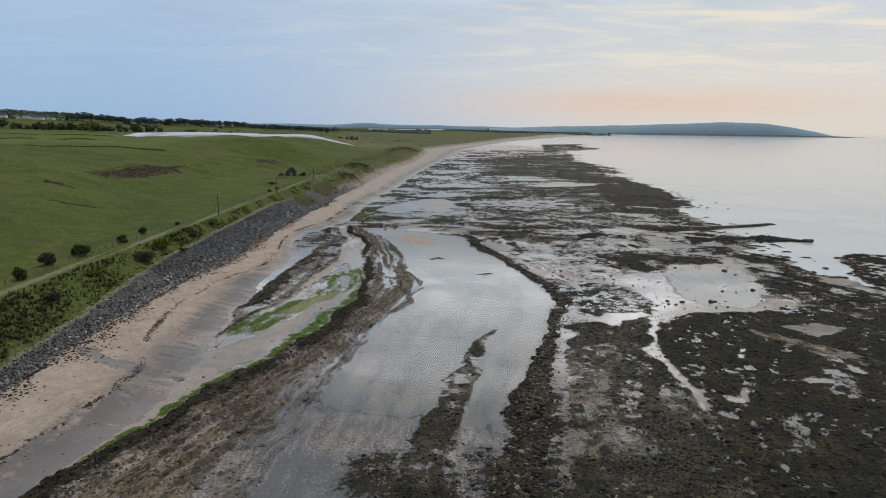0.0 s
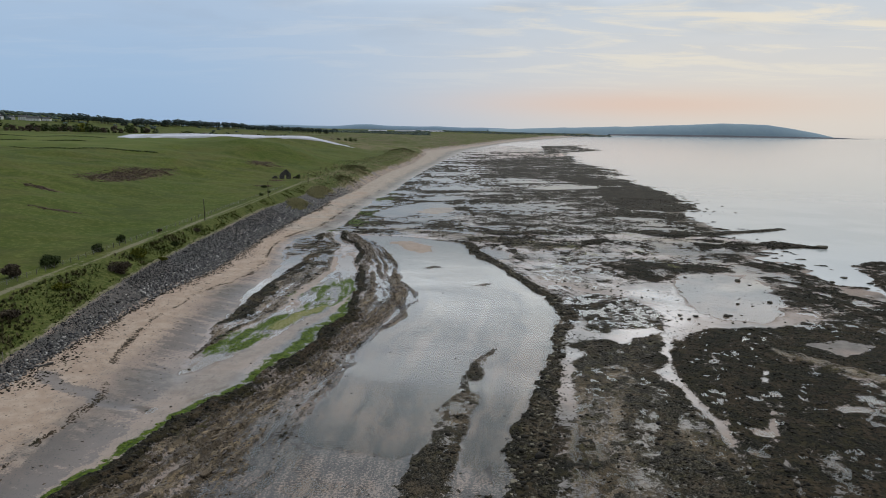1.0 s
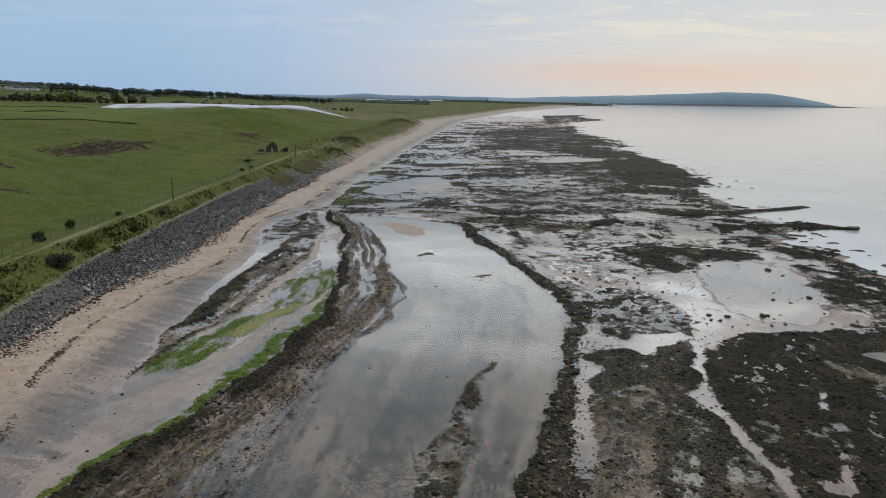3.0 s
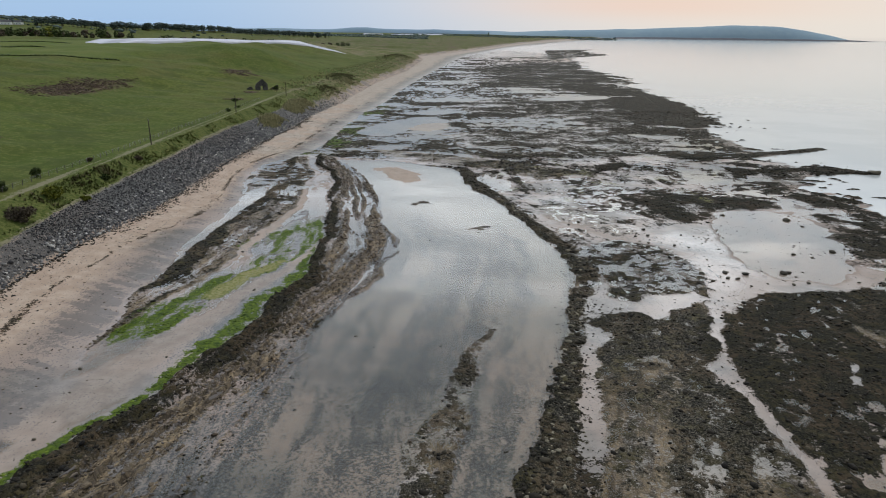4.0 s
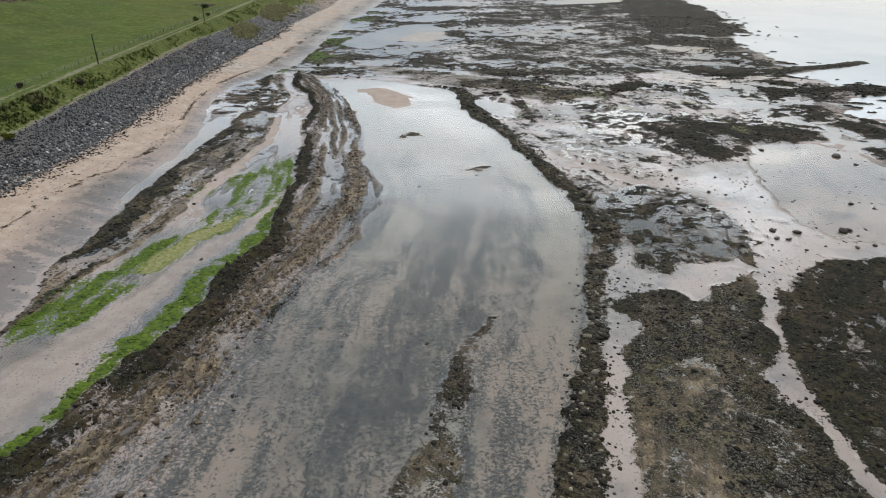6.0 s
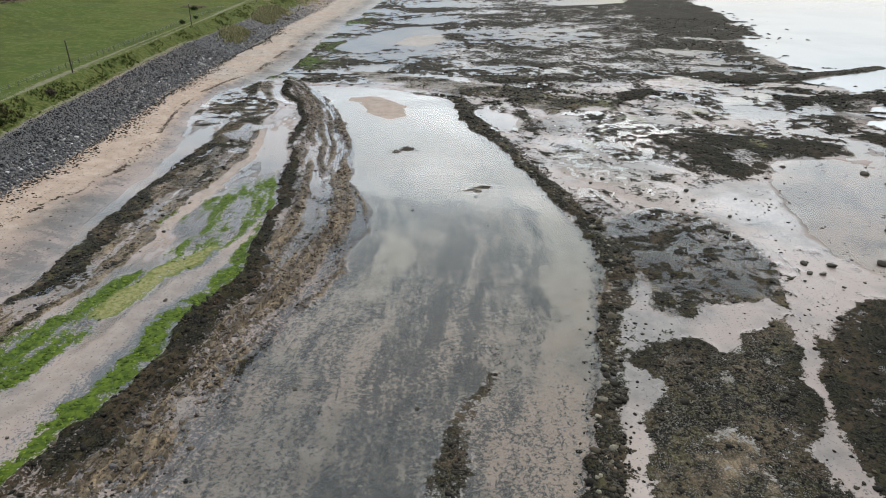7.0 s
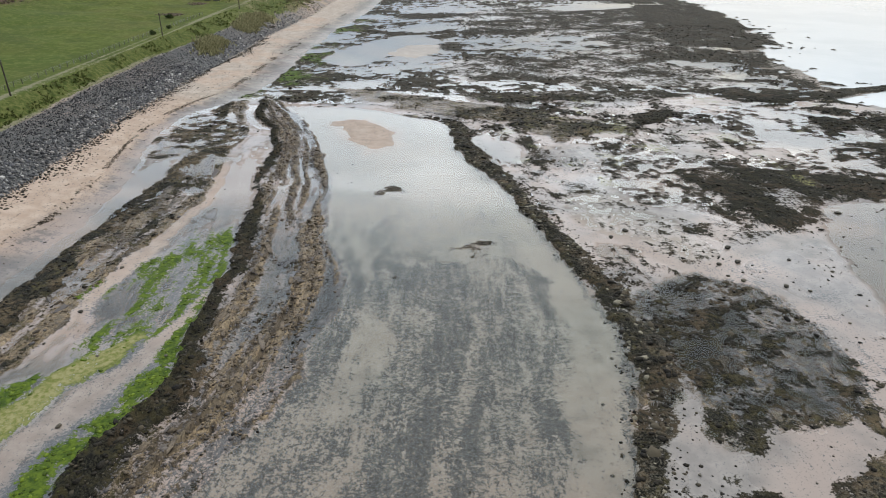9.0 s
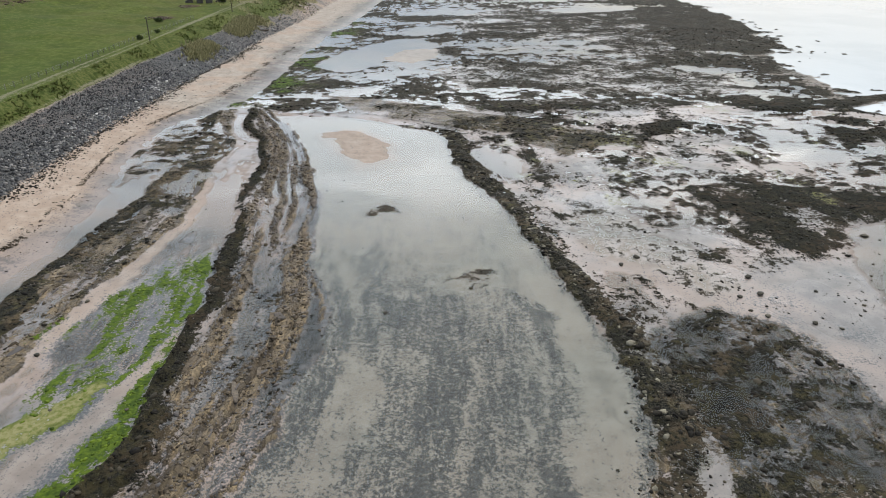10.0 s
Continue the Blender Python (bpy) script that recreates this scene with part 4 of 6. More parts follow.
    for poly, amount, h in ((MAT_D, 0.95, 0.20), (PATCH_C, 0.8, 0.12), (BAND_A, 0.64, 0.14), (BAND_B, 0.74, 0.22), (DARK_LINE, 1.0, 0.3), (SLAB_LONG, 0.6, 0.45), (POINT_DARK, 0.95, 0.4), (MASS_FAR, 0.85, 0.3), (REEF_FAR, 0.9, 0.3)):
        soft = 1.0 if poly in (DARK_LINE, SLAB_LONG, MAT_D) else 1.8 if poly in (PATCH_C,) else 4.0 if poly in (BAND_A, BAND_B) else 12.0
        jx, jy = (xw, yw) if soft == 1.0 else (xw + 2.2 * patch + spotty, yw + 2.2 * patch - spotty) if soft == 1.8 else (x + 3 * wob, y + 4 * blot + 3 * st_far) if soft == 4.0 else (x + 8 * wob, y + 16 * blot)
        q = sstep(inside(poly, jx, jy, 30.0), -soft, soft)
        weed, z = lay(weed, q, amount + 0.30 * patch + 0.28 * st + 0.22 * spotty), lay(z, q, h + 0.12 * spotty + 0.06 * patch)
    rock = np.maximum(rock, sstep(inside(SLAB_LONG, xw, yw), -0.5, 0.5))
    q = sstep(inside(BROWN_BAND, xw, yw), -1, 1)
    bv = 0.85 + 0.3 * st_far + 0.3 * patch
    rock, weed, z = lay(rock, q, bv), lay(weed, q, 0.50 + 0.5 * patch + 0.3 * st_far), lay(z, q, 0.10 + 0.35 * np.clip(bv - 0.2, 0, 1))
    for poly in (FAR_POOL, LONG_POOL):
        q = sstep(inside(poly, xw, yw), -1.5, 1.5)
        weed, z = weed * (1 - q), lay(z, q, -0.10)
    q = sstep(inside(FAR_BAR, xw, yw), -2, 2)
    weed, z, warm = weed * (1 - q), lay(z, q, 0.03 + 0.02 * spotty), np.maximum(warm, 0.7 * q)
    gravel = np.maximum(gravel, open_sand * (0.10 + 0.55 * patch + 0.35 * spotty) * sstep(x, lr, lr + 3))
    olive = open_sand * sstep(fbm(x, y, 5, 66, 3) + 0.5 * blot, 0.45, 0.8) * sstep(x, lr + 2, lr + 6)
    olive = olive * sstep(y, 188, 200)
    green, pale = np.maximum(green, 0.40 * olive), np.maximum(pale, 0.9 * olive)
    # --- the sea's edge with its spits
    edge = x + (5 + far_jit) * patch + (4.5 + 2 * far_jit) * blot + 2.5 * spotty
    m = sstep(edge, se - 1.5, se + 3.0)
    fringe = np.exp(-((edge - se + 7) / 9) ** 2) * (1 - sstep(y, 620, 760))
    weed, z = weed + fringe * (0.22 + 0.33 * sstep(y, 250, 275) + 0.4 * patch), z + 0.12 * fringe * np.clip(0.4 + spotty + patch, 0, 1)
    deepen = -0.45 - 1.2 * sstep(edge - se, 0, 60)
    rocks_out = sstep(streaks(x, y + 0.2 * x, 45, 9.0, 2.2) + 0.5 * spotty - 0.03 * np.clip(x - se, 0, 60), 0.35, 0.6) * (1 - sstep(x - se, 20, 34)) * (1 - sstep(y, 420, 520))
    z = lay(z, m, deepen + 0.7 * rocks_out)
    weed = lay(weed, m, rocks_out)
    for poly in (SPIT, SPIT_B, SPIT_C, SPIT_D, POINT_DARK, REEF_FAR):
        q = sstep(inside(poly, xw + 1.5 * patch, yw + 1.5 * patch, 30), -1.0, 1.0)
        v = np.clip((0.28 if poly in (SPIT_B, SPIT_C) else 0.55) + 0.75 * st + 0.4 * patch + 0.2 * spotty, 0, 1)
        z, weed = np.maximum(z, lay(z, q, -0.35 + 0.75 * v)), np.maximum(weed, q * (v > 0.3))
    # --- beach
    t = np.clip((bch - xw) / np.maximum(bch - toe, 3), 0, 1)
    on = sstep(bch - xw, -0.6, 0.8)
    berm = 0.56 + 0.10 * sstep(y, 110, 140) - 0.28 * sstep(y, 150, 185) + 0.05 * blot - 0.16 * (1 - sstep(y, 98, 118))
    zb = 0.03 + 1.40 * t ** 1.25 + 0.03 * patch + 0.16 * sstep(t - berm, -0.015, 0.015)
    z, weed, rock, green = lay(z, on, zb), weed * (1 - on), rock * (1 - on), green * (1 - on)
    gravel = gravel * (1 - on)
    dry = np.maximum(np.maximum(warm_bed, np.maximum(0.35 * spill, 0.6 * bar)), 0.75 * warm) + on * sstep(t + 0.12 * blot + 0.05 * spotty + 0.20 * sstep(y, 165, 190) * (1 - sstep(y, 240, 300)), 0.30, 0.60)
    stain = on * (1 - 0.45 * sstep(y, 165, 190) * (1 - sstep(y, 230, 270))) * np.clip(np.exp(-((t - 0.20) / 0.24) ** 2) * (0.66 + 0.50 * streaks(y * 0.3 + x, y + 0.35 * x, 46, 6.0, 0.9) + 0.35 * blot + 0.15 * patch), 0, 1)
    crack = np.clip(0.45 + 0.75 * streaks(y, s, 47, 7.0, 0.9), 0, 1) * (1 - on)
    stain = np.maximum(stain, on * (1 - sstep(t, 0.35, 0.6)) * (1 - sstep(y, 88, 104)) * np.clip(0.45 + 0.5 * streaks(y, x, 51, 9.0, 1.0) + 0.3 * blot, 0, 1))
    stain = np.maximum(stain, np.maximum(crack * 0.9, scarp * (1 - on)) * sstep(rock, 0.2, 0.5))
    wrackline = on * np.exp(-((t - berm) / 0.018) ** 2) * sstep(patch + 0.6 * spotty, -0.45, 0.1) * (y < 420)
    rill = on * np.exp(-((yw - np.interp(x, [-62, -56, -52.7, -48, -44, -36], [108, 103.8, 102.2, 99.3, 98.4, 96.5])) / np.interp(x, [-62, -52, -36], [1.9, 1.3, 0.8])) ** 2) * sstep(x, -64, -61)
    z, stain = z - 0.18 * rill, np.maximum(stain, rill)
    weed = np.maximum(weed, 0.62 * wrackline)
    wet = lay(wet, on, 0.38 * (1 - sstep(t, 0.05, 0.35)) + 0.4 * rill)
    wet = wet * sstep(z, 0.0, 0.012) * (1 - 0.85 * warm)
    # --- revetment, bank, track and fields
    tt = np.clip((toe - x) / np.maximum(toe - top, 2), 0, 1)
    on_r = sstep(toe - x + 0.5 * wob, -0.2, 0.6)
    rise = 4.4 * (1 - 0.62 * (1 - sstep(y, 88, 165)))
    zr = 1.6 + rise * tt + 0.12 * spotty
    z = lay(z, on_r, zr)
    stone = on_r * (1 - sstep(top - x, -0.3, 0.5)) * (1 - sstep(y, 330, 430) * 0.7)
    grass = sstep(top - x, -0.2, 0.6)
    dune = on_r * sstep(y + 20 * blot, 320, 400)
    grass = np.maximum(grass, dune * sstep(tt + 0.35 * patch, 0.45, 0.75))
    b = np.clip((top - x) / np.maximum(top - trk - 1.6, 2), 0, 1)
    zl = (1.6 + rise) + (9.0 - 1.6 - rise) * b + 0.25 * spotty * (1 - b)
    z = np.where(x < top, zl, z)
    z = np.where(x < trk - 1.4, land_height(x, y), z)
    hump = 2.4 * np.exp(-((x + 64) / 7) ** 2 - ((y - 492) / 22) ** 2) + 3.6 * np.exp(-((x + 50) / 14) ** 2 - ((y - 830) / 40) ** 2) + 1.6 * np.exp(-((x + 62) / 5) ** 2 - ((y - 420) / 14) ** 2)
    z = z + hump * sstep(toe - x, 0, 4)
    weed = lay(weed, on_r, zero)
    gravel = lay(gravel, on_r, stone)
    wet = wet * (1 - on_r)
    coastal = 1 - sstep(trk - x, -4, 14)
    dry = np.maximum(dry * (1 - on_r), on_r * dune * coastal * (0.36 + 0.4 * patch + 0.35 * blot) * np.where(x > top, 1.6, 1.0))
    dry = np.maximum(dry, on_r * sstep(y, 620, 900) * (1 - sstep(trk - x, 350, 700)) * (0.42 + 0.35 * blot + 0.25 * patch))
    lines = 405 + 0.25 * (x + 220)
    pale = np.maximum(pale * (1 - on_r), on_r * sstep(y - lines, -2, 6) * (1 - sstep(y, 690, 720)) * (1 - sstep(x, -215, -165)) * (0.75 + 0.2 * blot))
    path = np.exp(-((x - trk) / 1.5) ** 4) * (1 - 0.75 * np.exp(-((x - trk) / 0.35) ** 2)) * 0.75 * (1 - sstep(y, 420, 600))
    path = np.maximum(path, np.exp(-((x - top + 0.5) / 0.45) ** 2) * 0.75 * (1 - sstep(y, 270, 300)))
    bank = sstep(x, trk + 1.2, trk + 2.4) * grass
    tus = np.clip(bank * 0.85 + grass * sstep(y, 420, 760) * (0.35 + 0.5 * patch) + grass * 0.28 * fbm(x, y, 30, 71, 4), 0, 1)
    moor = sstep(y, 800, 1200) * (1 - sstep(trk - x, 350, 700))
    tus = np.maximum(tus, grass * moor * (0.85 + 0.3 * blot))
    heath = grass * np.exp(-(((x + 147 - 0.08 * (y - 320)) / 9) ** 2) - ((y - 325) / 38) ** 2) * (0.75 + 0.45 * patch)
    heath = np.maximum(heath, grass * np.exp(-((x + 118) / 12) ** 2 - ((y - 450) / 22) ** 2) * (0.55 + 0.6 * patch))
    heath = np.maximum(heath, grass * np.exp(-((x + 121) / 8) ** 2 - ((y - 215.5) / 1.3) ** 2))
    heath = np.maximum(heath, grass * np.exp(-((x + 90) / 3.4) ** 2 - ((y - 342) / 4.5) ** 2))
    heath = np.maximum(heath, grass * np.exp(-((x + 92) / 3.4) ** 2 - ((y - 377) / 4.5) ** 2))
    heath = np.maximum(heath, grass * np.exp(-((x + 148) / 7) ** 2 - ((y - 254) / 3) ** 2) * 0.9)
    heath = np.maximum(heath, grass * moor * (0.25 + 0.35 * blot + 0.2 * patch))
    return z, (weed, rock, green, gravel), (grass, dry, path, heath), (wet, stain, tus, pale)


def graded(lo, a, b, hi, step, grow_lo, grow_hi):
    core = list(np.arange(a, b, step))
    left, d, v = [], step, a
    while v > lo:
        d *= grow_lo
        v -= d
        left.append(v)
    right, d, v = [], step, core[-1]
    while v < hi:
        d *= grow_hi
        v += d
        right.append(v)
    return np.array(left[::-1] + core + right)


GX = graded(-3400, -60, 60, 3000, 0.37, 1.040, 1.019)
GY = graded(-260, 66, 256, 4850, 0.37, 1.08, 1.013)


def np_mesh(name, verts, faces):
    """A mesh from numpy arrays of triangles or quads."""
    me = bpy.data.meshes.new(name)
    verts, faces = np.asarray(verts, np.float32), np.asarray(faces, np.int32)
    k = faces.shape[1]
    me.vertices.add(len(verts))
    me.vertices.foreach_set("co", verts.ravel())
    me.loops.add(faces.size)
    me.loops.foreach_set("vertex_index", faces.ravel())
    me.polygons.add(len(faces))
    me.polygons.foreach_set("loop_start", np.arange(0, faces.size, k, dtype=np.int32))
    me.update(calc_edges=True)
    return me


def grid_faces(ni, nj):
    i, j = np.meshgrid(np.arange(ni - 1), np.arange(nj - 1))
    a = (j * ni + i).ravel()
    return np.stack([a, a + 1, a + 1 + ni, a + ni], 1)


XX, YY = np.meshgrid(GX, GY)
GZ, Z_SHORE, Z_LAND, Z_DETAIL = shore(XX, YY)


def build_ground():
    me = np_mesh("ground", np.stack([XX.ravel(), YY.ravel(), GZ.ravel()], 1), grid_faces(len(GX), len(GY)))
    for name, zone in (("zone_shore", Z_SHORE), ("zone_land", Z_LAND), ("zone_detail", Z_DETAIL)):
        at = me.attributes.new(name, "FLOAT_COLOR", "POINT")
        at.data.foreach_set("color", np.clip(np.stack([c.ravel() for c in zone], 1), 0, 1).astype(np.float32).ravel())
    me.polygons.foreach_set("use_smooth", np.ones(len(me.polygons), bool))
    me.materials.append(M_GROUND)
    return tagged(new("ground", me), "foreshore of wet sand, weedy ledges, beach and pasture", "ground", kind="structure")


build_ground()


def ground_z(x, y):
    """Height of the ground at places, by the sheet's own grid."""
    x, y = np.asarray(x, float), np.asarray(y, float)
    i, j = np.clip(np.searchsorted(GX, x) - 1, 0, len(GX) - 2), np.clip(np.searchsorted(GY, y) - 1, 0, len(GY) - 2)
    u, v = (x - GX[i]) / (GX[i + 1] - GX[i]), (y - GY[j]) / (GY[j + 1] - GY[j])
    return (GZ[j, i] * (1 - u) + GZ[j, i + 1] * u) * (1 - v) + (GZ[j + 1, i] * (1 - u) + GZ[j + 1, i + 1] * u) * v


def zone_at(field, x, y):
    i, j = np.clip(np.searchsorted(GX, x), 0, len(GX) - 1), np.clip(np.searchsorted(GY, y), 0, len(GY) - 1)
    return field[j, i]


# ---- water: the sea lower than the pools that the tide left behind ----
def water_sheet(name, xs, ys, z, keep, material, label, category):
    x, y = np.meshgrid(xs, ys)
    cx, cy = (x[:-1, :-1] + x[1:, 1:]) / 2, (y[:-1, :-1] + y[1:, 1:]) / 2
    faces = grid_faces(len(xs), len(ys))[keep(cx, cy).ravel()]
    used = np.unique(faces)
    remap = np.zeros(x.size, np.int32)
    remap[used] = np.arange(len(used))
    verts = np.stack([x.ravel(), y.ravel(), np.full(x.size, z)], 1)[used]
    me = np_mesh(name, verts, remap[faces])
    me.materials.append(material)
    ob = tagged(new(name, me), label, category, kind="structure")
    ob.visible_shadow = material is not M_POOL
    return ob


POOL_KEEP = {
    "main": lambda x, y: (x > POOL_L(y) - 1.5) & (x < POOL_R(y) + 1.5) & (y < 250),
    "stream": lambda x, y: (x <= POOL_L(y) - 1.5) & (x > BEACH(y) - 1) & (y < 250),
    "seaward": lambda x, y: (x >= POOL_R(y) + 1.5) & (x < SEA(y) - 6) & (y < 250),
    "far": lambda x, y: (x > BEACH(y) - 1) & (x < SEA(y) - 6) & (y >= 250),
}
for key, label in (("main", "broad shallow tide pool over sand and dark shingle"), ("stream", "thin tidal stream beside green weed and ledges"), ("seaward", "shallow pools and puddles between weedy rocks"), ("far", "long pools left between bands of weedy rock")):
    ys_ = np.arange(40, 252, 2.0) if key != "far" else graded(250, 250, 400, 1500, 4.0, 1.1, 1.05)
    water_sheet("tide_pool", np.arange(-60, 240, 1.5), ys_, 0.0, POOL_KEEP[key], M_POOL, label, "tide pool")
SEA_X, SEA_Y = graded(60, 80, 200, 4600, 3.0, 1.1, 1.06), graded(30, 40, 700, 4880, 4.0, 1.1, 1.05)
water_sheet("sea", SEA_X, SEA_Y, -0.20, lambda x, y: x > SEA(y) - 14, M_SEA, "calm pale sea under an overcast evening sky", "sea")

# ---- helpers for things ----
def thing(name, label, category, group="", at=(0, 0, 0), turn=0.0):
    ob = new(name)
    ob.empty_display_size = 0.2
    ob.matrix_basis = pose(*at, 0, 0, turn)
    return tagged(ob, label, category, group)


def part(name, data, material, parent, label=""):
    """A bmesh or mesh as one mesh object under a thing or under a part."""
    if isinstance(data, bmesh.types.BMesh):
        me = bpy.data.meshes.new(name)
        data.to_mesh(me)
        data.free()
    else:
        me = data
    if not me.materials:
        me.materials.append(material)
    ob = new(name, me)
    ob.parent = parent
    return tagged(ob, label)


def stuff(name, V, F, material, label, category):
    me = np_mesh(name, V, F)
    me.materials.append(material)
    return tagged(new(name, me), label, category, kind="stuff")


def box(bm, size, at=(0, 0, 0), turn=0.0, bevel=0.0):
    made = bmesh.ops.create_cube(bm, size=1.0, matrix=pose(*at, 0, 0, turn) @ Matrix.Diagonal((*size, 1)))
    if bevel:
        edges = {e for v in made["verts"] for e in v.link_edges}
        bmesh.ops.bevel(bm, geom=list(edges), offset=bevel, segments=1, affect="EDGES")
    return bm


def box_bm(*a, **k):
    return box(bmesh.new(), *a, **k)


def rod(bm, a, b, r0, r1, sides=8):
    a, b = Vector(a), Vector(b)
    q = (b - a).to_track_quat("Z", "Y").to_matrix().to_4x4()
    bmesh.ops.create_cone(bm, cap_ends=True, segments=sides, radius1=r0, radius2=r1, depth=(b - a).length, matrix=Matrix.Translation((a + b) / 2) @ q)
    return bm


def rock_shape(seed, level, flat=0.7, lumps=0.3):
    """A stone of about one metre as arrays: facets from a few random cuts, then roughened."""
    rng = np.random.RandomState(seed)
    bm = bmesh.new()
    bmesh.ops.create_icosphere(bm, subdivisions=level, radius=0.5)
    V = np.array([v.co[:] for v in bm.verts])
    F = np.array([[v.index for v in f.verts] for f in bm.faces])
    bm.free()
    for _ in range(7):
        d = rng.normal(size=3)
        d /= np.linalg.norm(d)
        c = rng.uniform(0.28, 0.42)
        over = np.maximum(V @ d - c, 0)
        V = V - np.outer(over * 0.9, d)
    V = V * (1 + lumps * rng.uniform(-0.5, 0.5, (len(V), 1)))
    V[:, 2] *= flat
    return V, F


def plate_shape(seed):
    """A broken bed of rock: a low slab with an uneven outline and a chipped upper edge."""
    rng = np.random.RandomState(seed)
    n = 9
    ang = np.linspace(0, 2 * np.pi, n, endpoint=False) + rng.uniform(-0.3, 0.3, n)
    r = np.minimum(0.40 / np.maximum(np.abs(np.cos(ang)), np.abs(np.sin(ang))), 0.56) * rng.uniform(0.7, 1.1, n)
    out = np.stack([np.cos(ang) * r, np.sin(ang) * r], 1)
    low, high = np.c_[out * 1.06, np.full(n, -0.5)], np.c_[out, rng.uniform(0.25, 0.5, n)]
    top = np.c_[out * rng.uniform(0.80, 0.94, (n, 1)), rng.uniform(0.44, 0.56, n)]
    V = np.concatenate([low, high, top, [[0, 0, 0.55]]])
    F = []
    for i in range(n):
        j = (i + 1) % n
        for a in (0, n):
            F += [(a + i, a + j, a + n + j), (a + i, a + n + j, a + n + i)]
        F.append((2 * n + i, 2 * n + j, 3 * n))
    return V, np.array(F)


def scatter(shapes, pick, pos, size, yaw, tilt=None):
    """Joined copies of shapes at many places, as arrays of vertices and triangles."""
    n = len(pos)
    tilt = np.zeros((n, 2)) if tilt is None else tilt
    VV, FF, base = [], [], 0
    for k, (V, F) in enumerate(shapes):
        idx = np.nonzero(pick == k)[0]
        if not len(idx):
            continue
        P = V[None] * size[idx][:, None, :]
        P[..., 2] = P[..., 2] + P[..., 0] * tilt[idx, 0, None] + P[..., 1] * tilt[idx, 1, None]
        c, s = np.cos(yaw[idx])[:, None], np.sin(yaw[idx])[:, None]
        P = np.stack([P[..., 0] * c - P[..., 1] * s, P[..., 0] * s + P[..., 1] * c, P[..., 2]], -1) + pos[idx][:, None, :]
        FF.append((F[None] + (np.arange(len(idx)) * len(V))[:, None, None] + base).reshape(-1, 3))
        VV.append(P.reshape(-1, 3))
        base += len(idx) * len(V)
    return np.concatenate(VV), np.concatenate(FF)


def to_mesh(name, V, F, material, smooth=False):
    me = np_mesh(name, V, F)
    me.materials.append(material)
    if smooth:
        me.polygons.foreach_set("use_smooth", np.ones(len(me.polygons), bool))
    return me


def on_ground(x, y, sink=0.0):
    return np.stack([x, y, ground_z(x, y) - sink], 1)


ROCKS_FINE = [rock_shape(i, 2) for i in range(8)]
ROCKS = [rock_shape(20 + i, 1, 0.75, 0.35) for i in range(6)]
PLATES = [plate_shape(i) for i in range(8)]
rng = np.random.RandomState(4)


# ---- the stone revetment under the bank ----
def build_revetment():
    whole = thing("rock_revetment", "sloping sea defence of dark tumbled boulders above the sand", "sea defence", at=(-65, 210, 1.6))
    n = 24000
    y = np.concatenate([rng.uniform(60, 430, n - 9000), rng.uniform(150, 280, 9000)])
    f = rng.uniform(-0.10, 1.0, len(y))
    x = TOE(y) - f * (TOE(y) - TOP(y)) + rng.normal(0, 0.25, len(y))
    keep = rng.uniform(size=len(y)) < np.where(y > 320, 0.85 - (y - 320) / 150, 1.0)
    keep &= (f > 0.0) | (rng.uniform(size=len(y)) < 0.5)
    x, y, f = x[keep], y[keep], f[keep]
    s = rng.lognormal(-0.55, 0.34, len(x)) * np.where(f < 0.0, 0.55, 1.0) * np.where(f > 0.5, 0.50, 0.9)
    s = np.clip(s * 0.72, 0.18, 1.0)
    size = s[:, None] * rng.uniform(0.75, 1.3, (len(x), 3))
    pos = on_ground(x, y, 0.0) + np.c_[np.zeros((len(x), 2)), 0.10 * s]
    single = np.nonzero((y > 199) & (y < 226) & (f > -0.05) & (f < 0.5))[0]
    single = single[np.argsort(-s[single])][:290]
    meshes = [to_mesh("boulder", V, F, M_BOULDER) for V, F in ROCKS]
    for i in single:
        ob = new("boulder", meshes[i % len(meshes)])
        ob.parent = whole
        ob.matrix_basis = whole.matrix_basis.inverted() @ Matrix.LocRotScale(pos[i], Euler((rng.uniform(-.4, .4), rng.uniform(-.4, .4), rng.uniform(0, 6.28))), size[i])
    rest = np.setdiff1d(np.arange(len(x)), single)
    upper = f[rest] + rng.normal(0, 0.10, len(rest)) > 0.48
    white = ~upper & (rng.uniform(size=len(rest)) < 0.07 + 0.10 * (fbm(x[rest], y[rest], 12, 81, 3) > 0.3))
    for name, idx, material in (("rubble", rest[~upper & ~white], M_BOULDERS), ("pale_rubble", rest[white], M_PALE_STONE), ("upper_rubble", rest[upper], M_RUBBLE)):
        V, F = scatter(ROCKS, rng.randint(0, 6, len(idx)), pos[idx], size[idx], rng.uniform(0, 6.28, len(idx)), rng.uniform(-.4, .4, (len(idx), 2)))
        stuff(name, V - np.array(whole.location), F, material, "", "").parent = whole


build_revetment()


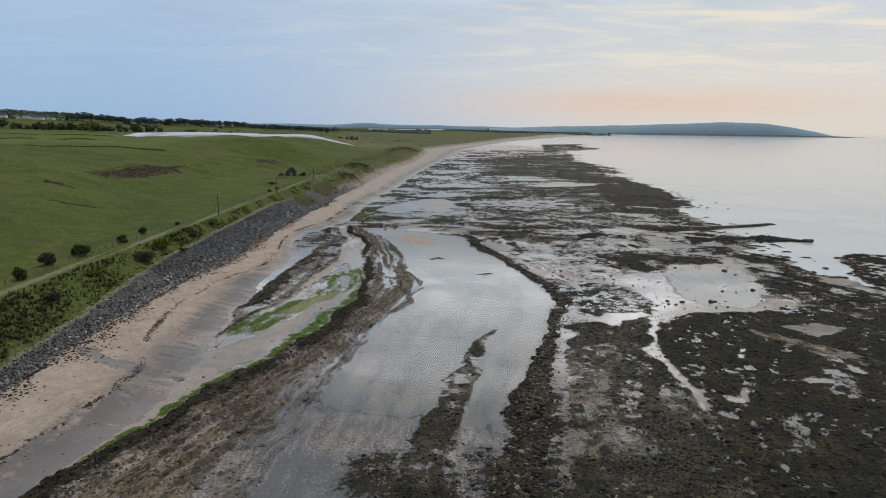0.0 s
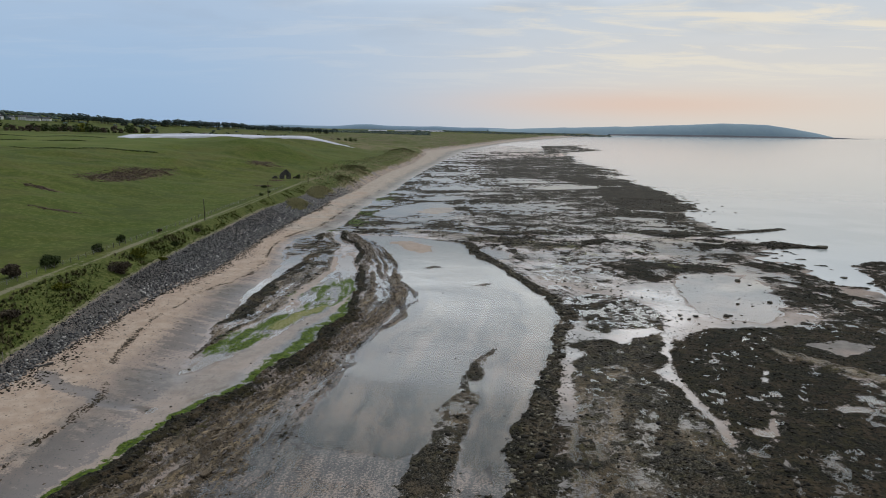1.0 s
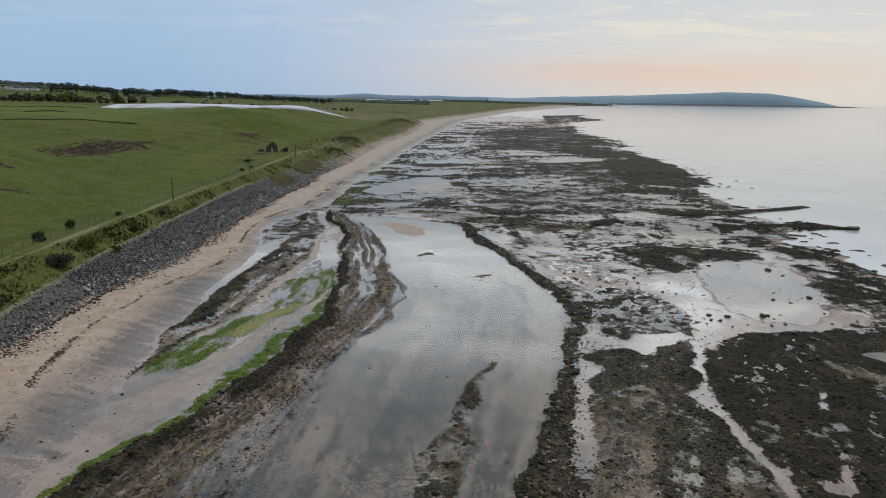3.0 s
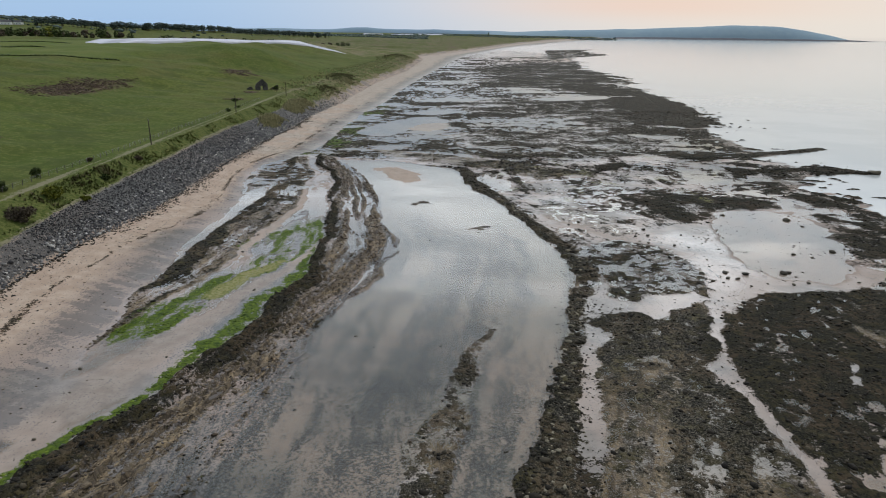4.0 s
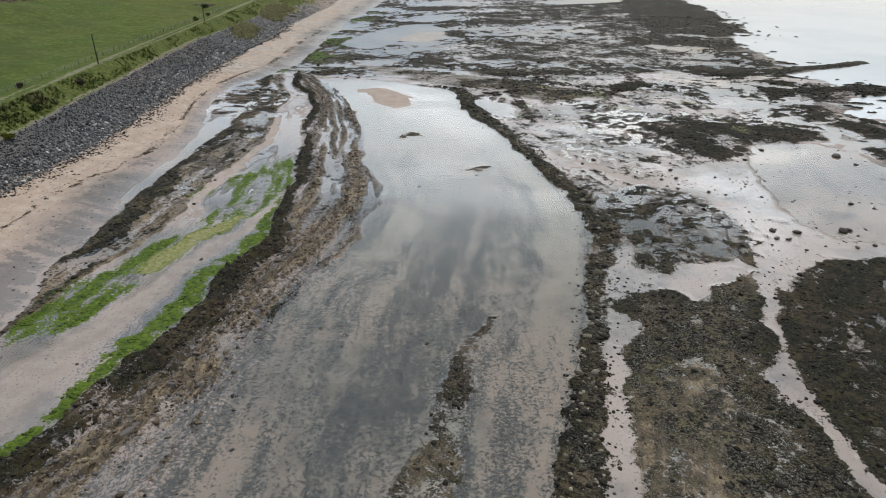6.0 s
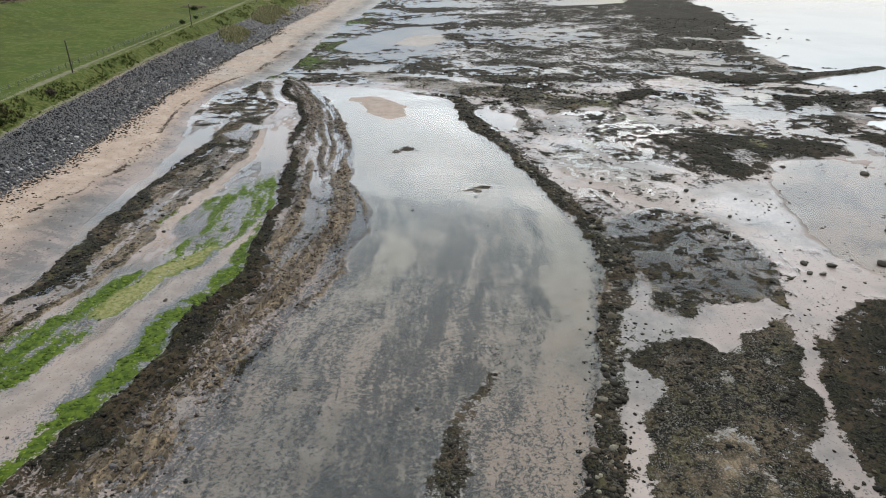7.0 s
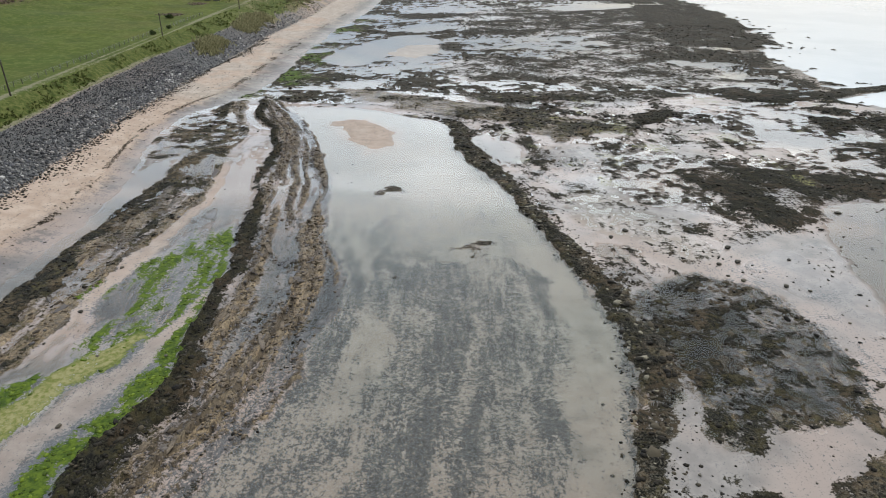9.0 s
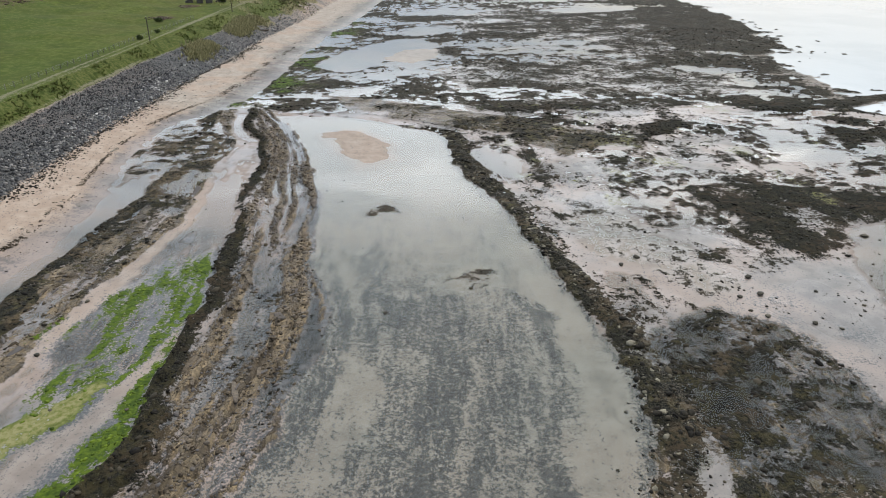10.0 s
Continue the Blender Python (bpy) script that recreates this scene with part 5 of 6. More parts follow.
# ---- rocks, wrack and weed of the foreshore ----
def build_weed_rocks():
    """Weed-hung stones wherever wrack grows, thickest on the dark ledge beside the pool."""
    n = 150000
    y = 62 + (rng.uniform(size=n) ** 1.25) * 330
    x = rng.uniform(-45, 140, n)
    w = zone_at(Z_SHORE[0], x, y)
    ledge = (x > POOL_R(y)) & (x < LEDGE_R(y)) & (y < 246)
    inner = (x < POOL_L(y))
    chance = np.clip((w - 0.34) * 0.9, 0, 0.45) * np.where(ledge, 2.6, 1.0) * np.where(y > 260, 0.32, 1.0) * np.where(inner, 1.7, 1.0)
    keep = (rng.uniform(size=n) < chance) & (x > BEACH(y) + 0.5)
    x, y, ledge = x[keep], y[keep], ledge[keep]
    s = np.clip(rng.lognormal(-1.15, 0.42, len(x)), 0.14, 0.9) * np.where(ledge, 1.35, 1.0) * np.where(y > 230, 1.5, 1.0)
    size = s[:, None] * np.c_[rng.uniform(0.8, 1.5, (len(x), 2)), rng.uniform(0.5, 0.8, len(x))]
    small = [rock_shape(40 + i, 1, 0.8, 0.35) for i in range(4)]
    pale = ledge & (rng.uniform(size=len(x)) < 0.45) | (x < 34) & (x > LEDGE_R(y)) & (y < 135) & (rng.uniform(size=len(x)) < 0.15)
    size[pale] *= 0.75
    V, F = scatter(small, rng.randint(0, 4, int(pale.sum())), on_ground(x, y, 0.05)[pale], size[pale], rng.uniform(0, 6.28, int(pale.sum())))
    stuff("barnacled_rocks", V, F, M_BARNACLE, "pale barnacled stones along the dark ledge", "rocks")
    x, y, size = x[~pale], y[~pale], size[~pale]
    V, F = scatter(small, rng.randint(0, 4, len(x)), on_ground(x, y, -0.02), size, rng.uniform(0, 6.28, len(x)), rng.uniform(-.3, .3, (len(x), 2)))
    stuff("weedy_rocks", V, F, M_SHORE_ROCKS, "small dark rocks hung with brown seaweed", "rocks")


build_weed_rocks()


def build_pebbles():
    """Small dark stones strewn over the open sand, the pool's rim and the foot of the boulders."""
    n = 75000
    y = 84 + rng.uniform(size=n) ** 1.1 * 190
    x = rng.uniform(-40, 110, n)
    k = fbm(x, y, 7, 95, 4) + 0.6 * fbm(x, y, 22, 96, 3)
    rim = np.minimum(np.abs(x - POOL_R(y)), np.abs(x - LEDGE_R(y) - 0.6)) < 1.0
    w = zone_at(Z_SHORE[0], x, y)
    pool = (x > POOL_L(y) + 1.5) & (x < POOL_R(y) - 1)
    keep = (((k + rng.uniform(-0.4, 0.4, n) > 0.45) & ~pool & (w < 0.5) & (rng.uniform(size=n) < 0.30)) | (rim & (rng.uniform(size=n) < 0.5))) & (x > LEDGE_L(y)) & (x < SEA(y) - 4)
    x, y = x[keep], y[keep]
    s = np.clip(rng.lognormal(-1.45, 0.4, len(x)), 0.12, 0.55)
    V, F = scatter(ROCKS, rng.randint(0, 6, len(x)), on_ground(x, y, -0.01), np.c_[s * 1.3, s, s * 0.6], rng.uniform(0, 6.28, len(x)))
    n2 = 5200
    y2 = rng.uniform(66, 340, n2)
    x2 = TOE(y2) + np.abs(rng.normal(0, 2.2, n2)) * (0.6 + 0.6 * fbm(TOE(y2), y2, 8, 97, 2))
    s2 = np.clip(rng.lognormal(-1.3, 0.4, n2), 0.12, 0.6)
    V2, F2 = scatter(ROCKS, rng.randint(0, 6, n2), on_ground(x2, y2, -0.01), np.c_[s2 * 1.3, s2, s2 * 0.6], rng.uniform(0, 6.28, n2))
    stuff("pebbles", np.concatenate([V, V2]), np.concatenate([F, F2 + len(V)]), M_SHORE_ROCKS, "small dark stones strewn over the wet sand", "stones")


build_pebbles()


def build_boulders():
    """Single stones that lie on the sand flats and in the pools."""
    known = [(81.0, 183.6, 1.7), (56.3, 148.4, 1.3), (63.3, 148.9, 1.4), (64.5, 149.6, 1.1), (54.1, 146.2, 1.0), (78.8, 161.4, 1.2), (68.1, 187.3, 1.0), (52.5, 146.4, 0.9), (53.0, 149.0, 1.0), (134.5, 237.5, 3.5), (147.4, 335.9, 2.6), (113.8, 190.3, 2.2), (117.3, 183.7, 2.2), (106.7, 183.7, 1.5), (66, 136.8, 1.1), (62, 128, 0.9)]
    spots = []
    r = np.random.RandomState(9)
    while len(spots) < 85:
        x, y = r.uniform(22, 95), r.uniform(130, 235)
        if zone_at(Z_SHORE[0], x, y) < 0.3:
            spots.append((x, y, float(np.clip(r.lognormal(-0.75, 0.35), 0.25, 1.1))))
    while len(spots) < 108:
        y = r.uniform(80, 215)
        x = r.uniform(POOL_L(y) + 1, POOL_R(y) - 1)
        spots.append((float(x), y, float(np.clip(r.lognormal(-1.0, 0.3), 0.2, 0.6))))
    while len(spots) < 130:
        y = r.uniform(95, 230)
        spots.append((float(r.uniform(STREAM_L(y), LEDGE_L(y))), y, float(np.clip(r.lognormal(-1.0, 0.3), 0.2, 0.6))))
    meshes = [to_mesh("boulder", V, F, M_SHORE_ROCK, True) for V, F in ROCKS_FINE]
    for i, (x, y, s) in enumerate(known + spots):
        ob = new("boulder", meshes[i % len(meshes)])
        z = float(ground_z(x, y)) + 0.16 * s
        ob.matrix_basis = Matrix.LocRotScale((x, y, z), Euler((r.uniform(-.2, .2), r.uniform(-.2, .2), r.uniform(0, 6.28))), (s * r.uniform(0.9, 1.4), s * r.uniform(0.8, 1.1), s * r.uniform(0.5, 0.8)))
        tagged(ob, "large weed-stained boulder on the wet sand" if s > 0.85 else "small dark stone lying on the wet flats", "boulder", "boulders on the flats")


build_boulders()


def build_ledges():
    """Tilted beds of brown rock between the stream and the pool, and on the inner ledge."""
    whole = thing("rock_ledge", "broken brown sandstone ledge in long tilted beds", "rock ledge", at=(-15, 130, 0))
    n = 4200
    y = rng.uniform(62, 252, n)
    inner = rng.uniform(size=n) < 0.3
    u = rng.uniform(0.03, 0.97, n)
    x = np.where(inner, STREAM_L(y) - u * np.maximum(STREAM_L(y) - LAGOON(y) - 1.5, 0.2), LEDGE_L(y) + u * (POOL_L(y) - LEDGE_L(y)))
    rk = zone_at(Z_SHORE[1], x, y)
    keep = (rng.uniform(size=n) < np.clip((rk - 0.30) * 1.3, 0, 0.85) * np.where(y > 128, 0.55, 0.85)) & (~inner | (y > 128))
    keep &= np.where(inner, True, u < 0.55 + 0.45 * rng.uniform(size=n)) & (zone_at(Z_SHORE[0], x, y) < 0.42)
    x, y, u = x[keep], y[keep], u[keep]
    lean = np.arctan2(1.0, (LEDGE_L(y + 4) - LEDGE_L(y - 4)) / 8.0) + rng.normal(0, 0.30, len(x))
    s = np.clip(rng.lognormal(-0.75, 0.5, len(x)), 0.2, 1.5)
    size = np.c_[s * rng.uniform(1.2, 3.8, len(x)), s * rng.uniform(0.35, 0.9, len(x)), rng.uniform(0.06, 0.22, len(x))]
    tilt = np.c_[rng.normal(0, 0.05, len(x)), rng.uniform(0.02, 0.22, len(x))]
    pos = on_ground(x, y, -0.03)
    single = np.nonzero((y > 98) & (y < 190))[0]
    single = single[np.argsort(-s[single])][:280]
    meshes = [to_mesh("slab", V, F, M_SLAB) for V, F in PLATES]
    for i in single:
        ob = new("slab", meshes[i % len(meshes)])
        ob.parent = whole
        ob.matrix_basis = whole.matrix_basis.inverted() @ Matrix.LocRotScale(pos[i], Euler((tilt[i, 1], -tilt[i, 0], lean[i])), size[i])
    rest = np.setdiff1d(np.arange(len(x)), single)
    V, F = scatter(PLATES, rng.randint(0, 8, len(rest)), pos[rest], size[rest], lean[rest], tilt[rest])
    tag = stuff("rock_bed", V - np.array(whole.location), F, M_SLABS, "", "")
    tag.parent = whole


build_ledges()


def build_rubble():
    """Loose brown stones over the ledges."""
    n = 26000
    y = rng.uniform(64, 254, n)
    u = rng.uniform(0, 1.0, n)
    inner = rng.uniform(size=n) < 0.25
    x = np.where(inner, STREAM_L(y) - u * np.maximum(STREAM_L(y) - LAGOON(y) - 1.5, 0.2), LEDGE_L(y) + u * (POOL_L(y) - LEDGE_L(y)))
    rk = zone_at(Z_SHORE[1], x, y)
    keep = (rng.uniform(size=n) < np.clip((rk - 0.15) * 1.1, 0.02, 0.7)) & (~inner | (y > 110)) & (zone_at(Z_SHORE[0], x, y) < 0.5)
    x, y = x[keep], y[keep]
    s = np.clip(rng.lognormal(-1.45, 0.45, len(x)), 0.12, 0.8)
    V, F = scatter(ROCKS, rng.randint(0, 6, len(x)), on_ground(x, y, -0.03), np.c_[s * 1.4, s, s * 0.6], rng.uniform(0, 6.28, len(x)), rng.uniform(-.3, .3, (len(x), 2)))
    stuff("ledge_stones", V, F, M_SLABS, "loose brown stones over the broken ledges", "stones")


build_rubble()


def build_algae():
    """Bright green weed in cushions along the stream."""
    n = 24000
    y, x = rng.uniform(66, 176, n), rng.uniform(-45, -18, n)
    g = zone_at(Z_SHORE[2], x, y)
    keep = (rng.uniform(size=n) < np.clip((g - 0.5) * 1.2, 0, 0.6)) & ((zone_at(Z_DETAIL[3], x, y) < 0.5) | (rng.uniform(size=n) < 0.06))
    x, y = x[keep], y[keep]
    s = rng.uniform(0.12, 0.5, len(x))
    size = np.c_[s * 1.5, s, s * rng.uniform(0.12, 0.24, len(x))]
    V, F = scatter(ROCKS[:4], rng.randint(0, 4, len(x)), on_ground(x, y, 0.0), size, rng.uniform(0, 6.28, len(x)))
    stuff("green_seaweed", V, F, M_ALGAE, "bright green seaweed spread in cushions along the stream", "seaweed")
    # strand line of torn wrack on the sand
    n = 6000
    y = rng.uniform(62, 330, n)
    t = 0.56 + 0.10 * sstep(y, 110, 140) - 0.28 * sstep(y, 150, 185) - 0.16 * (1 - sstep(y, 98, 118)) + rng.normal(0, 0.016, n)
    t = t + 0.05 * fbm(BEACH(y) - t * (BEACH(y) - TOE(y)), y, 22, 23, 4)
    late = rng.uniform(size=n) < 0.25
    t = np.where(late, rng.uniform(0.05, 0.9, n), t)
    x = BEACH(y) - t * (BEACH(y) - TOE(y))
    keep = np.where(late, rng.uniform(size=n) < 0.5, fbm(x, y, 9, 91, 3) > 0.0)
    x, y = x[keep], y[keep]
    s = rng.uniform(0.12, 0.42, len(x))
    V, F = scatter(ROCKS[:4], rng.randint(0, 4, len(x)), on_ground(x, y, 0.0), np.c_[s * 1.5, s, s * 0.3], rng.uniform(0, 6.28, len(x)))
    stuff("strand_line", V, F, M_WRACK, "line of torn dry wrack across the sand", "seaweed")


build_algae()


# ---- the bank: grass, marram, bushes ----
def tufts(x, y, height, blades, spread, seed):
    r = np.random.RandomState(seed)
    n = len(x)
    base = on_ground(x, y, 0.05)
    b = np.repeat(np.arange(n), blades)
    ang = r.uniform(0, 6.28, len(b))
    lean = r.uniform(0.2, 1.0, len(b)) * spread
    h = height[b] * r.uniform(0.6, 1.1, len(b))
    d = np.stack([np.cos(ang), np.sin(ang)], 1)
    side = np.stack([-np.sin(ang), np.cos(ang)], 1) * (0.10 + 0.10 * r.uniform(size=len(b)))[:, None] * height[b][:, None] * 1.6
    root = base[b]
    p0, p1 = root.copy(), root.copy()
    p0[:, :2] += side
    p1[:, :2] -= side
    p2 = root.copy()
    p2[:, :2] += d * (lean * h)[:, None]
    p2[:, 2] += h
    V = np.stack([p0, p1, p2], 1).reshape(-1, 3)
    return V, np.arange(len(V)).reshape(-1, 3)


def build_bank_grass():
    n = 11000
    y = 70 + rng.uniform(size=n) ** 1.1 * 330
    u = rng.uniform(0, 1, n)
    x = TOP(y) - 0.6 - u * (TOP(y) - TRACK(y) - 2.4)
    keep = fbm(x, y, 4, 33, 3) + rng.uniform(-0.4, 0.4, n) > np.where(y > 190, 0.30, -0.15)
    x, y = x[keep], y[keep]
    V, F = tufts(x, y, rng.uniform(0.2, 0.55, len(x)), 5, 1.1, 1)
    stuff("bank_grass", V, F, M_TUFT, "rough uncut grass on the bank above the boulders", "grass")
    n = 4200
    c = rng.randint(0, 9, n)
    cy = np.array([301, 306, 312, 341, 347, 352, 358, 365, 480])[c]
    y = cy + rng.normal(0, 2.6, n)
    x = TOP(y) + np.array([5.0, 3.5, 3.0, 2.5, 2.0, 1.5, 0.5, 1.0, -2])[c] + rng.normal(0, 1.5, n)
    V, F = tufts(x, y, rng.uniform(0.6, 1.3, n), 6, 0.6, 2)
    stuff("marram_grass", V, F, M_MARRAM, "pale dry marram grass in clumps over the bank", "grass")
    n = 2200
    y = rng.uniform(380, 900, n)
    x = TOP(y) - rng.uniform(-6, 26, n)
    V, F = tufts(x, y, rng.uniform(0.35, 0.9, n), 5, 0.8, 3)
    stuff("dune_grass", V, F, M_MARRAM, "coarse grass over the low dunes", "grass")


build_bank_grass()


def build_rushes():
    """Heather patches on the pasture and bramble scrub on the bank."""
    n = 90000
    y = rng.uniform(170, 500, n)
    x = TRACK(y) - rng.uniform(4, 110, n)
    keep = zone_at(Z_LAND[3], x, y) + rng.uniform(-0.3, 0.2, n) > 0.42
    x, y = x[keep], y[keep]
    s = rng.uniform(0.5, 1.5, len(x))
    V, F = scatter(ROCKS, rng.randint(0, 6, len(x)), on_ground(x, y), np.c_[s * 1.3, s * 1.3, s * 0.28], rng.uniform(0, 6.28, len(x)))
    stuff("heather", V, F, M_HEATHER, "low brown heather and bracken in patches on the pasture", "heather")
    n = 4600
    y = 66 + rng.uniform(size=n) ** 1.2 * 230
    u = rng.uniform(0, 1, n)
    x = TOP(y) - 1.2 - u * (TOP(y) - TRACK(y) - 3.2)
    keep = fbm(x, y, 9, 83, 3) + rng.uniform(-0.3, 0.3, n) - (y - 130) / 90 > 0.05
    x, y = x[keep], y[keep]
    V, F = tufts(x, y, rng.uniform(0.4, 0.95, len(x)), 9, 1.1, 6)
    stuff("bank_scrub", V, F, M_SCRUB, "brown bramble scrub over the grassy bank", "scrub")
    yd = np.concatenate([rng.normal(492, 15, 650), rng.normal(830, 30, 900), rng.normal(422, 10, 350), rng.uniform(400, 900, 900)])
    xd = np.concatenate([rng.normal(-64, 5, 650), rng.normal(-50, 10, 900), rng.normal(-62, 3.6, 350), TOP(yd[1900:]) - rng.uniform(1, 30, 900)])
    V, F = tufts(xd, yd, rng.uniform(0.35, 0.8, len(xd)), 12, 1.3, 6)
    stuff("dune_scrub", V, F, M_DUNE_SCRUB, "low olive-brown scrub over the dunes", "scrub")


build_rushes()


def foliage(seed, size, count, leaf, lobes=7):
    """Leaf sprays in several uneven lobes, as arrays of triangles round the origin."""
    r = np.random.RandomState(seed)
    c = np.c_[r.uniform(-0.32, 0.32, (lobes, 2)), r.uniform(0.25, 0.75, lobes)] * np.array(size)
    rad = r.uniform(0.20, 0.36, lobes)
    k = r.randint(0, lobes, count)
    d = r.normal(size=(count, 3))
    d /= np.linalg.norm(d, axis=1)[:, None]
    p = c[k] + d * (rad[k] * r.uniform(0.55, 1.08, count))[:, None] * np.array(size)
    p[:, 2] = np.maximum(p[:, 2], 0.02 * size[2])
    a, b = r.normal(size=(count, 3)) * leaf, r.normal(size=(count, 3)) * leaf
    V = np.stack([p - a * 0.5, p + a * 0.5, p + b], 1).reshape(-1, 3)
    return V, np.arange(len(V)).reshape(-1, 3)


def stems(seed, size, count, r0):
    r = np.random.RandomState(seed)
    bm = bmesh.new()
    for _ in range(count):
        tip = (r.uniform(-0.3, 0.3) * size[0], r.uniform(-0.3, 0.3) * size[1], r.uniform(0.4, 0.8) * size[2])
        rod(bm, (r.uniform(-0.06, 0.06) * size[0], r.uniform(-0.06, 0.06) * size[1], -0.1), tip, r0, r0 * 0.3, 5)
    return bm


def build_bush(x, y, size, material, label, seed, name="bush"):
    ob = thing(name, label, "bush", "bushes along the bank", (x, y, float(ground_z(x, y))), seed * 40)
    size = tuple(0.85 * v for v in size)
    part("stems", stems(seed, size, 7, 0.035 * size[2]), M_BARK, ob)
    V, F = foliage(seed, size, int(420 + 110 * size[0] * size[1]), 0.13 + 0.03 * size[2])
    part("foliage", np_mesh("foliage", V, F), material, ob)
    return ob


DARK, BARE, YEL = "rounded dark evergreen bush beside the track", "bare brown thorn bush on the grassy bank", "yellow-green gorse bush on the rough bank"
for i, (x, y, s, m, lab) in enumerate([
    (-82.5, 124.8, (3.4, 3.2, 3.2), M_LEAF, DARK), (-85.8, 138.5, (5.6, 4.6, 3.4), M_TWIG, BARE), (-84.3, 149.1, (5.6, 5.0, 3.4), M_LEAF, DARK),
    (-82.4, 165.6, (3.2, 3.0, 2.4), M_LEAF, DARK), (-83.6, 178.8, (3.0, 2.8, 2.6), M_LEAF, DARK), (-71.4, 153.5, (5.0, 4.2, 3.0), M_TWIG, BARE), (-73.6, 167.5, (4.6, 3.6, 2.6), M_GORSE, YEL),
    (-72.6, 186, (2.4, 2.2, 1.5), M_LEAF, DARK), (-73.6, 206, (2.6, 2.0, 1.4), M_TWIG, BARE), (-80.8, 196, (1.6, 1.6, 1.2), M_TWIG, BARE), (-79.6, 297, (2.2, 2.0, 1.6), M_LEAF, DARK), (-79.0, 309, (1.5, 1.5, 1.2), M_LEAF, DARK),
    (-87.9, 333, (3.0, 2.6, 1.6), M_LEAF, DARK), (-84, 392, (3.0, 2.5, 2.4), M_LEAF, DARK), (-73, 118, (4.0, 3.0, 2.0), M_TWIG, BARE), (-74, 135, (4.0, 3.4, 1.8), M_GORSE, YEL), (-69.8, 172, (3.0, 2.0, 1.2), M_GORSE, YEL)]):
    build_bush(x, y, s, m, lab, i + 1)


# ---- fence, poles and gear along the track ----
def build_fence(y0, y1, line, step, label, height=1.15):
    ys = np.arange(y0, y1, step)
    ob = thing("fence", label, "fence", at=(float(line(y0)), y0, float(ground_z(float(line(y0)), y0))))
    inv = ob.matrix_basis.inverted()
    post = bmesh.new()
    rod(post, (0, 0, -0.2), (0, 0, height), 0.075, 0.065, 7)
    me = bpy.data.meshes.new("post")
    post.to_mesh(me)
    post.free()
    me.materials.append(M_POST)
    pts = []
    for y in ys:
        x = float(line(y))
        z = float(ground_z(x, y))
        pts.append(Vector((x, y, z)))
        o = new("post", me)
        o.parent = ob
        o.matrix_basis = inv @ pose(x, y, z, rng.uniform(-4, 4), rng.uniform(-4, 4), 0)
    for h in (0.45, 0.8, 1.05):
        bm = bmesh.new()
        for a, b in zip(pts, pts[1:]):
            rod(bm, inv @ (a + Vector((0, 0, h))), inv @ (b + Vector((0, 0, h))), 0.012, 0.012, 3)
        part("wire", bm, M_WIRE, ob)


build_fence(108, 345, lambda y: TRACK(y) - 2.9, 3.0, "post and wire fence beside the grassy track")
build_fence(70, 108, lambda y: TOP(y) - 0.4, 2.4, "low weathered timber fence above the boulders")


def build_pole(x, y, height, lean=0.0):
    ob = thing("telegraph_pole", "dark timber telegraph pole beside the grassy track", "pole", "poles along the track", (x, y, float(ground_z(x, y))))
    part("shaft", rod(bmesh.new(), (0, 0, -0.3), (lean, 0, height), 0.17, 0.11, 10), M_TIMBER, ob)
    part("pole_cap", rod(bmesh.new(), (lean, 0, height), (lean, 0, height + 0.12), 0.15, 0.03, 10), M_WIRE, ob)
    part("insulator", rod(bmesh.new(), (lean + 0.1, 0, height - 0.35), (lean + 0.3, 0, height - 0.3), 0.05, 0.04, 8), M_WIRE, ob)


for x, y, lean in ((-76.6, 220.6, -0.1), (-75.9, 295.3, 0.05), (-73.0, 366.3, 0.0)):
    build_pole(x, y, 6.9 if y < 250 else 6.4, lean)


def build_log(x, y, length, r, turn, label, material=M_FLOTSAM):
    ob = thing("driftwood_log", label, "driftwood", at=(x, y, float(ground_z(x, y)) + r * 0.7), turn=turn)
    bm = bmesh.new()
    rod(bm, (-length / 2, 0, 0), (length * 0.1, 0.04, 0.03), r, r * 0.85, 9)
    rod(bm, (length * 0.08, 0.035, 0.03), (length / 2, -0.1, 0.12), r * 0.86, r * 0.55, 9)
    part("trunk", bm, material, ob)
    part("broken_branch", rod(bmesh.new(), (length * 0.15, 0, 0.05), (length * 0.28, 0.5 * r + 0.2, 0.5), r * 0.4, r * 0.15, 6), material, ob)


build_log(-59.1, 356.1, 4.2, 0.35, 40, "large dark driftwood log stranded on the sand", M_TIMBER)
build_log(-55.0, 222.0, 1.9, 0.12, 70, "small bleached driftwood log on the sand")
build_log(-58.5, 262.0, 2.3, 0.14, 110, "small bleached driftwood log on the sand")


def build_culvert():
    """Where the rill leaves the bank."""
    x, y = -62.6, 109.8
    ob = thing("culvert", "dark concrete outfall at the foot of the boulders", "culvert", at=(x, y, 1.2), turn=-35)
    box_part = box_bm((0.35, 2.4, 0.9), (0, 0, 0.1), 0, 0.05)
    part("headwall", box_part, M_RUIN, ob)
    part("apron", box_bm((1.6, 1.8, 0.2), (0.95, 0, -0.35), 0, 0.04), M_RUIN, ob)
    bm = bmesh.new()
    rod(bm, (0.05, 0, 0.05), (0.5, 0, 0.03), 0.34, 0.34, 14)
    part("pipe", bm, M_TIMBER, ob)


build_culvert()


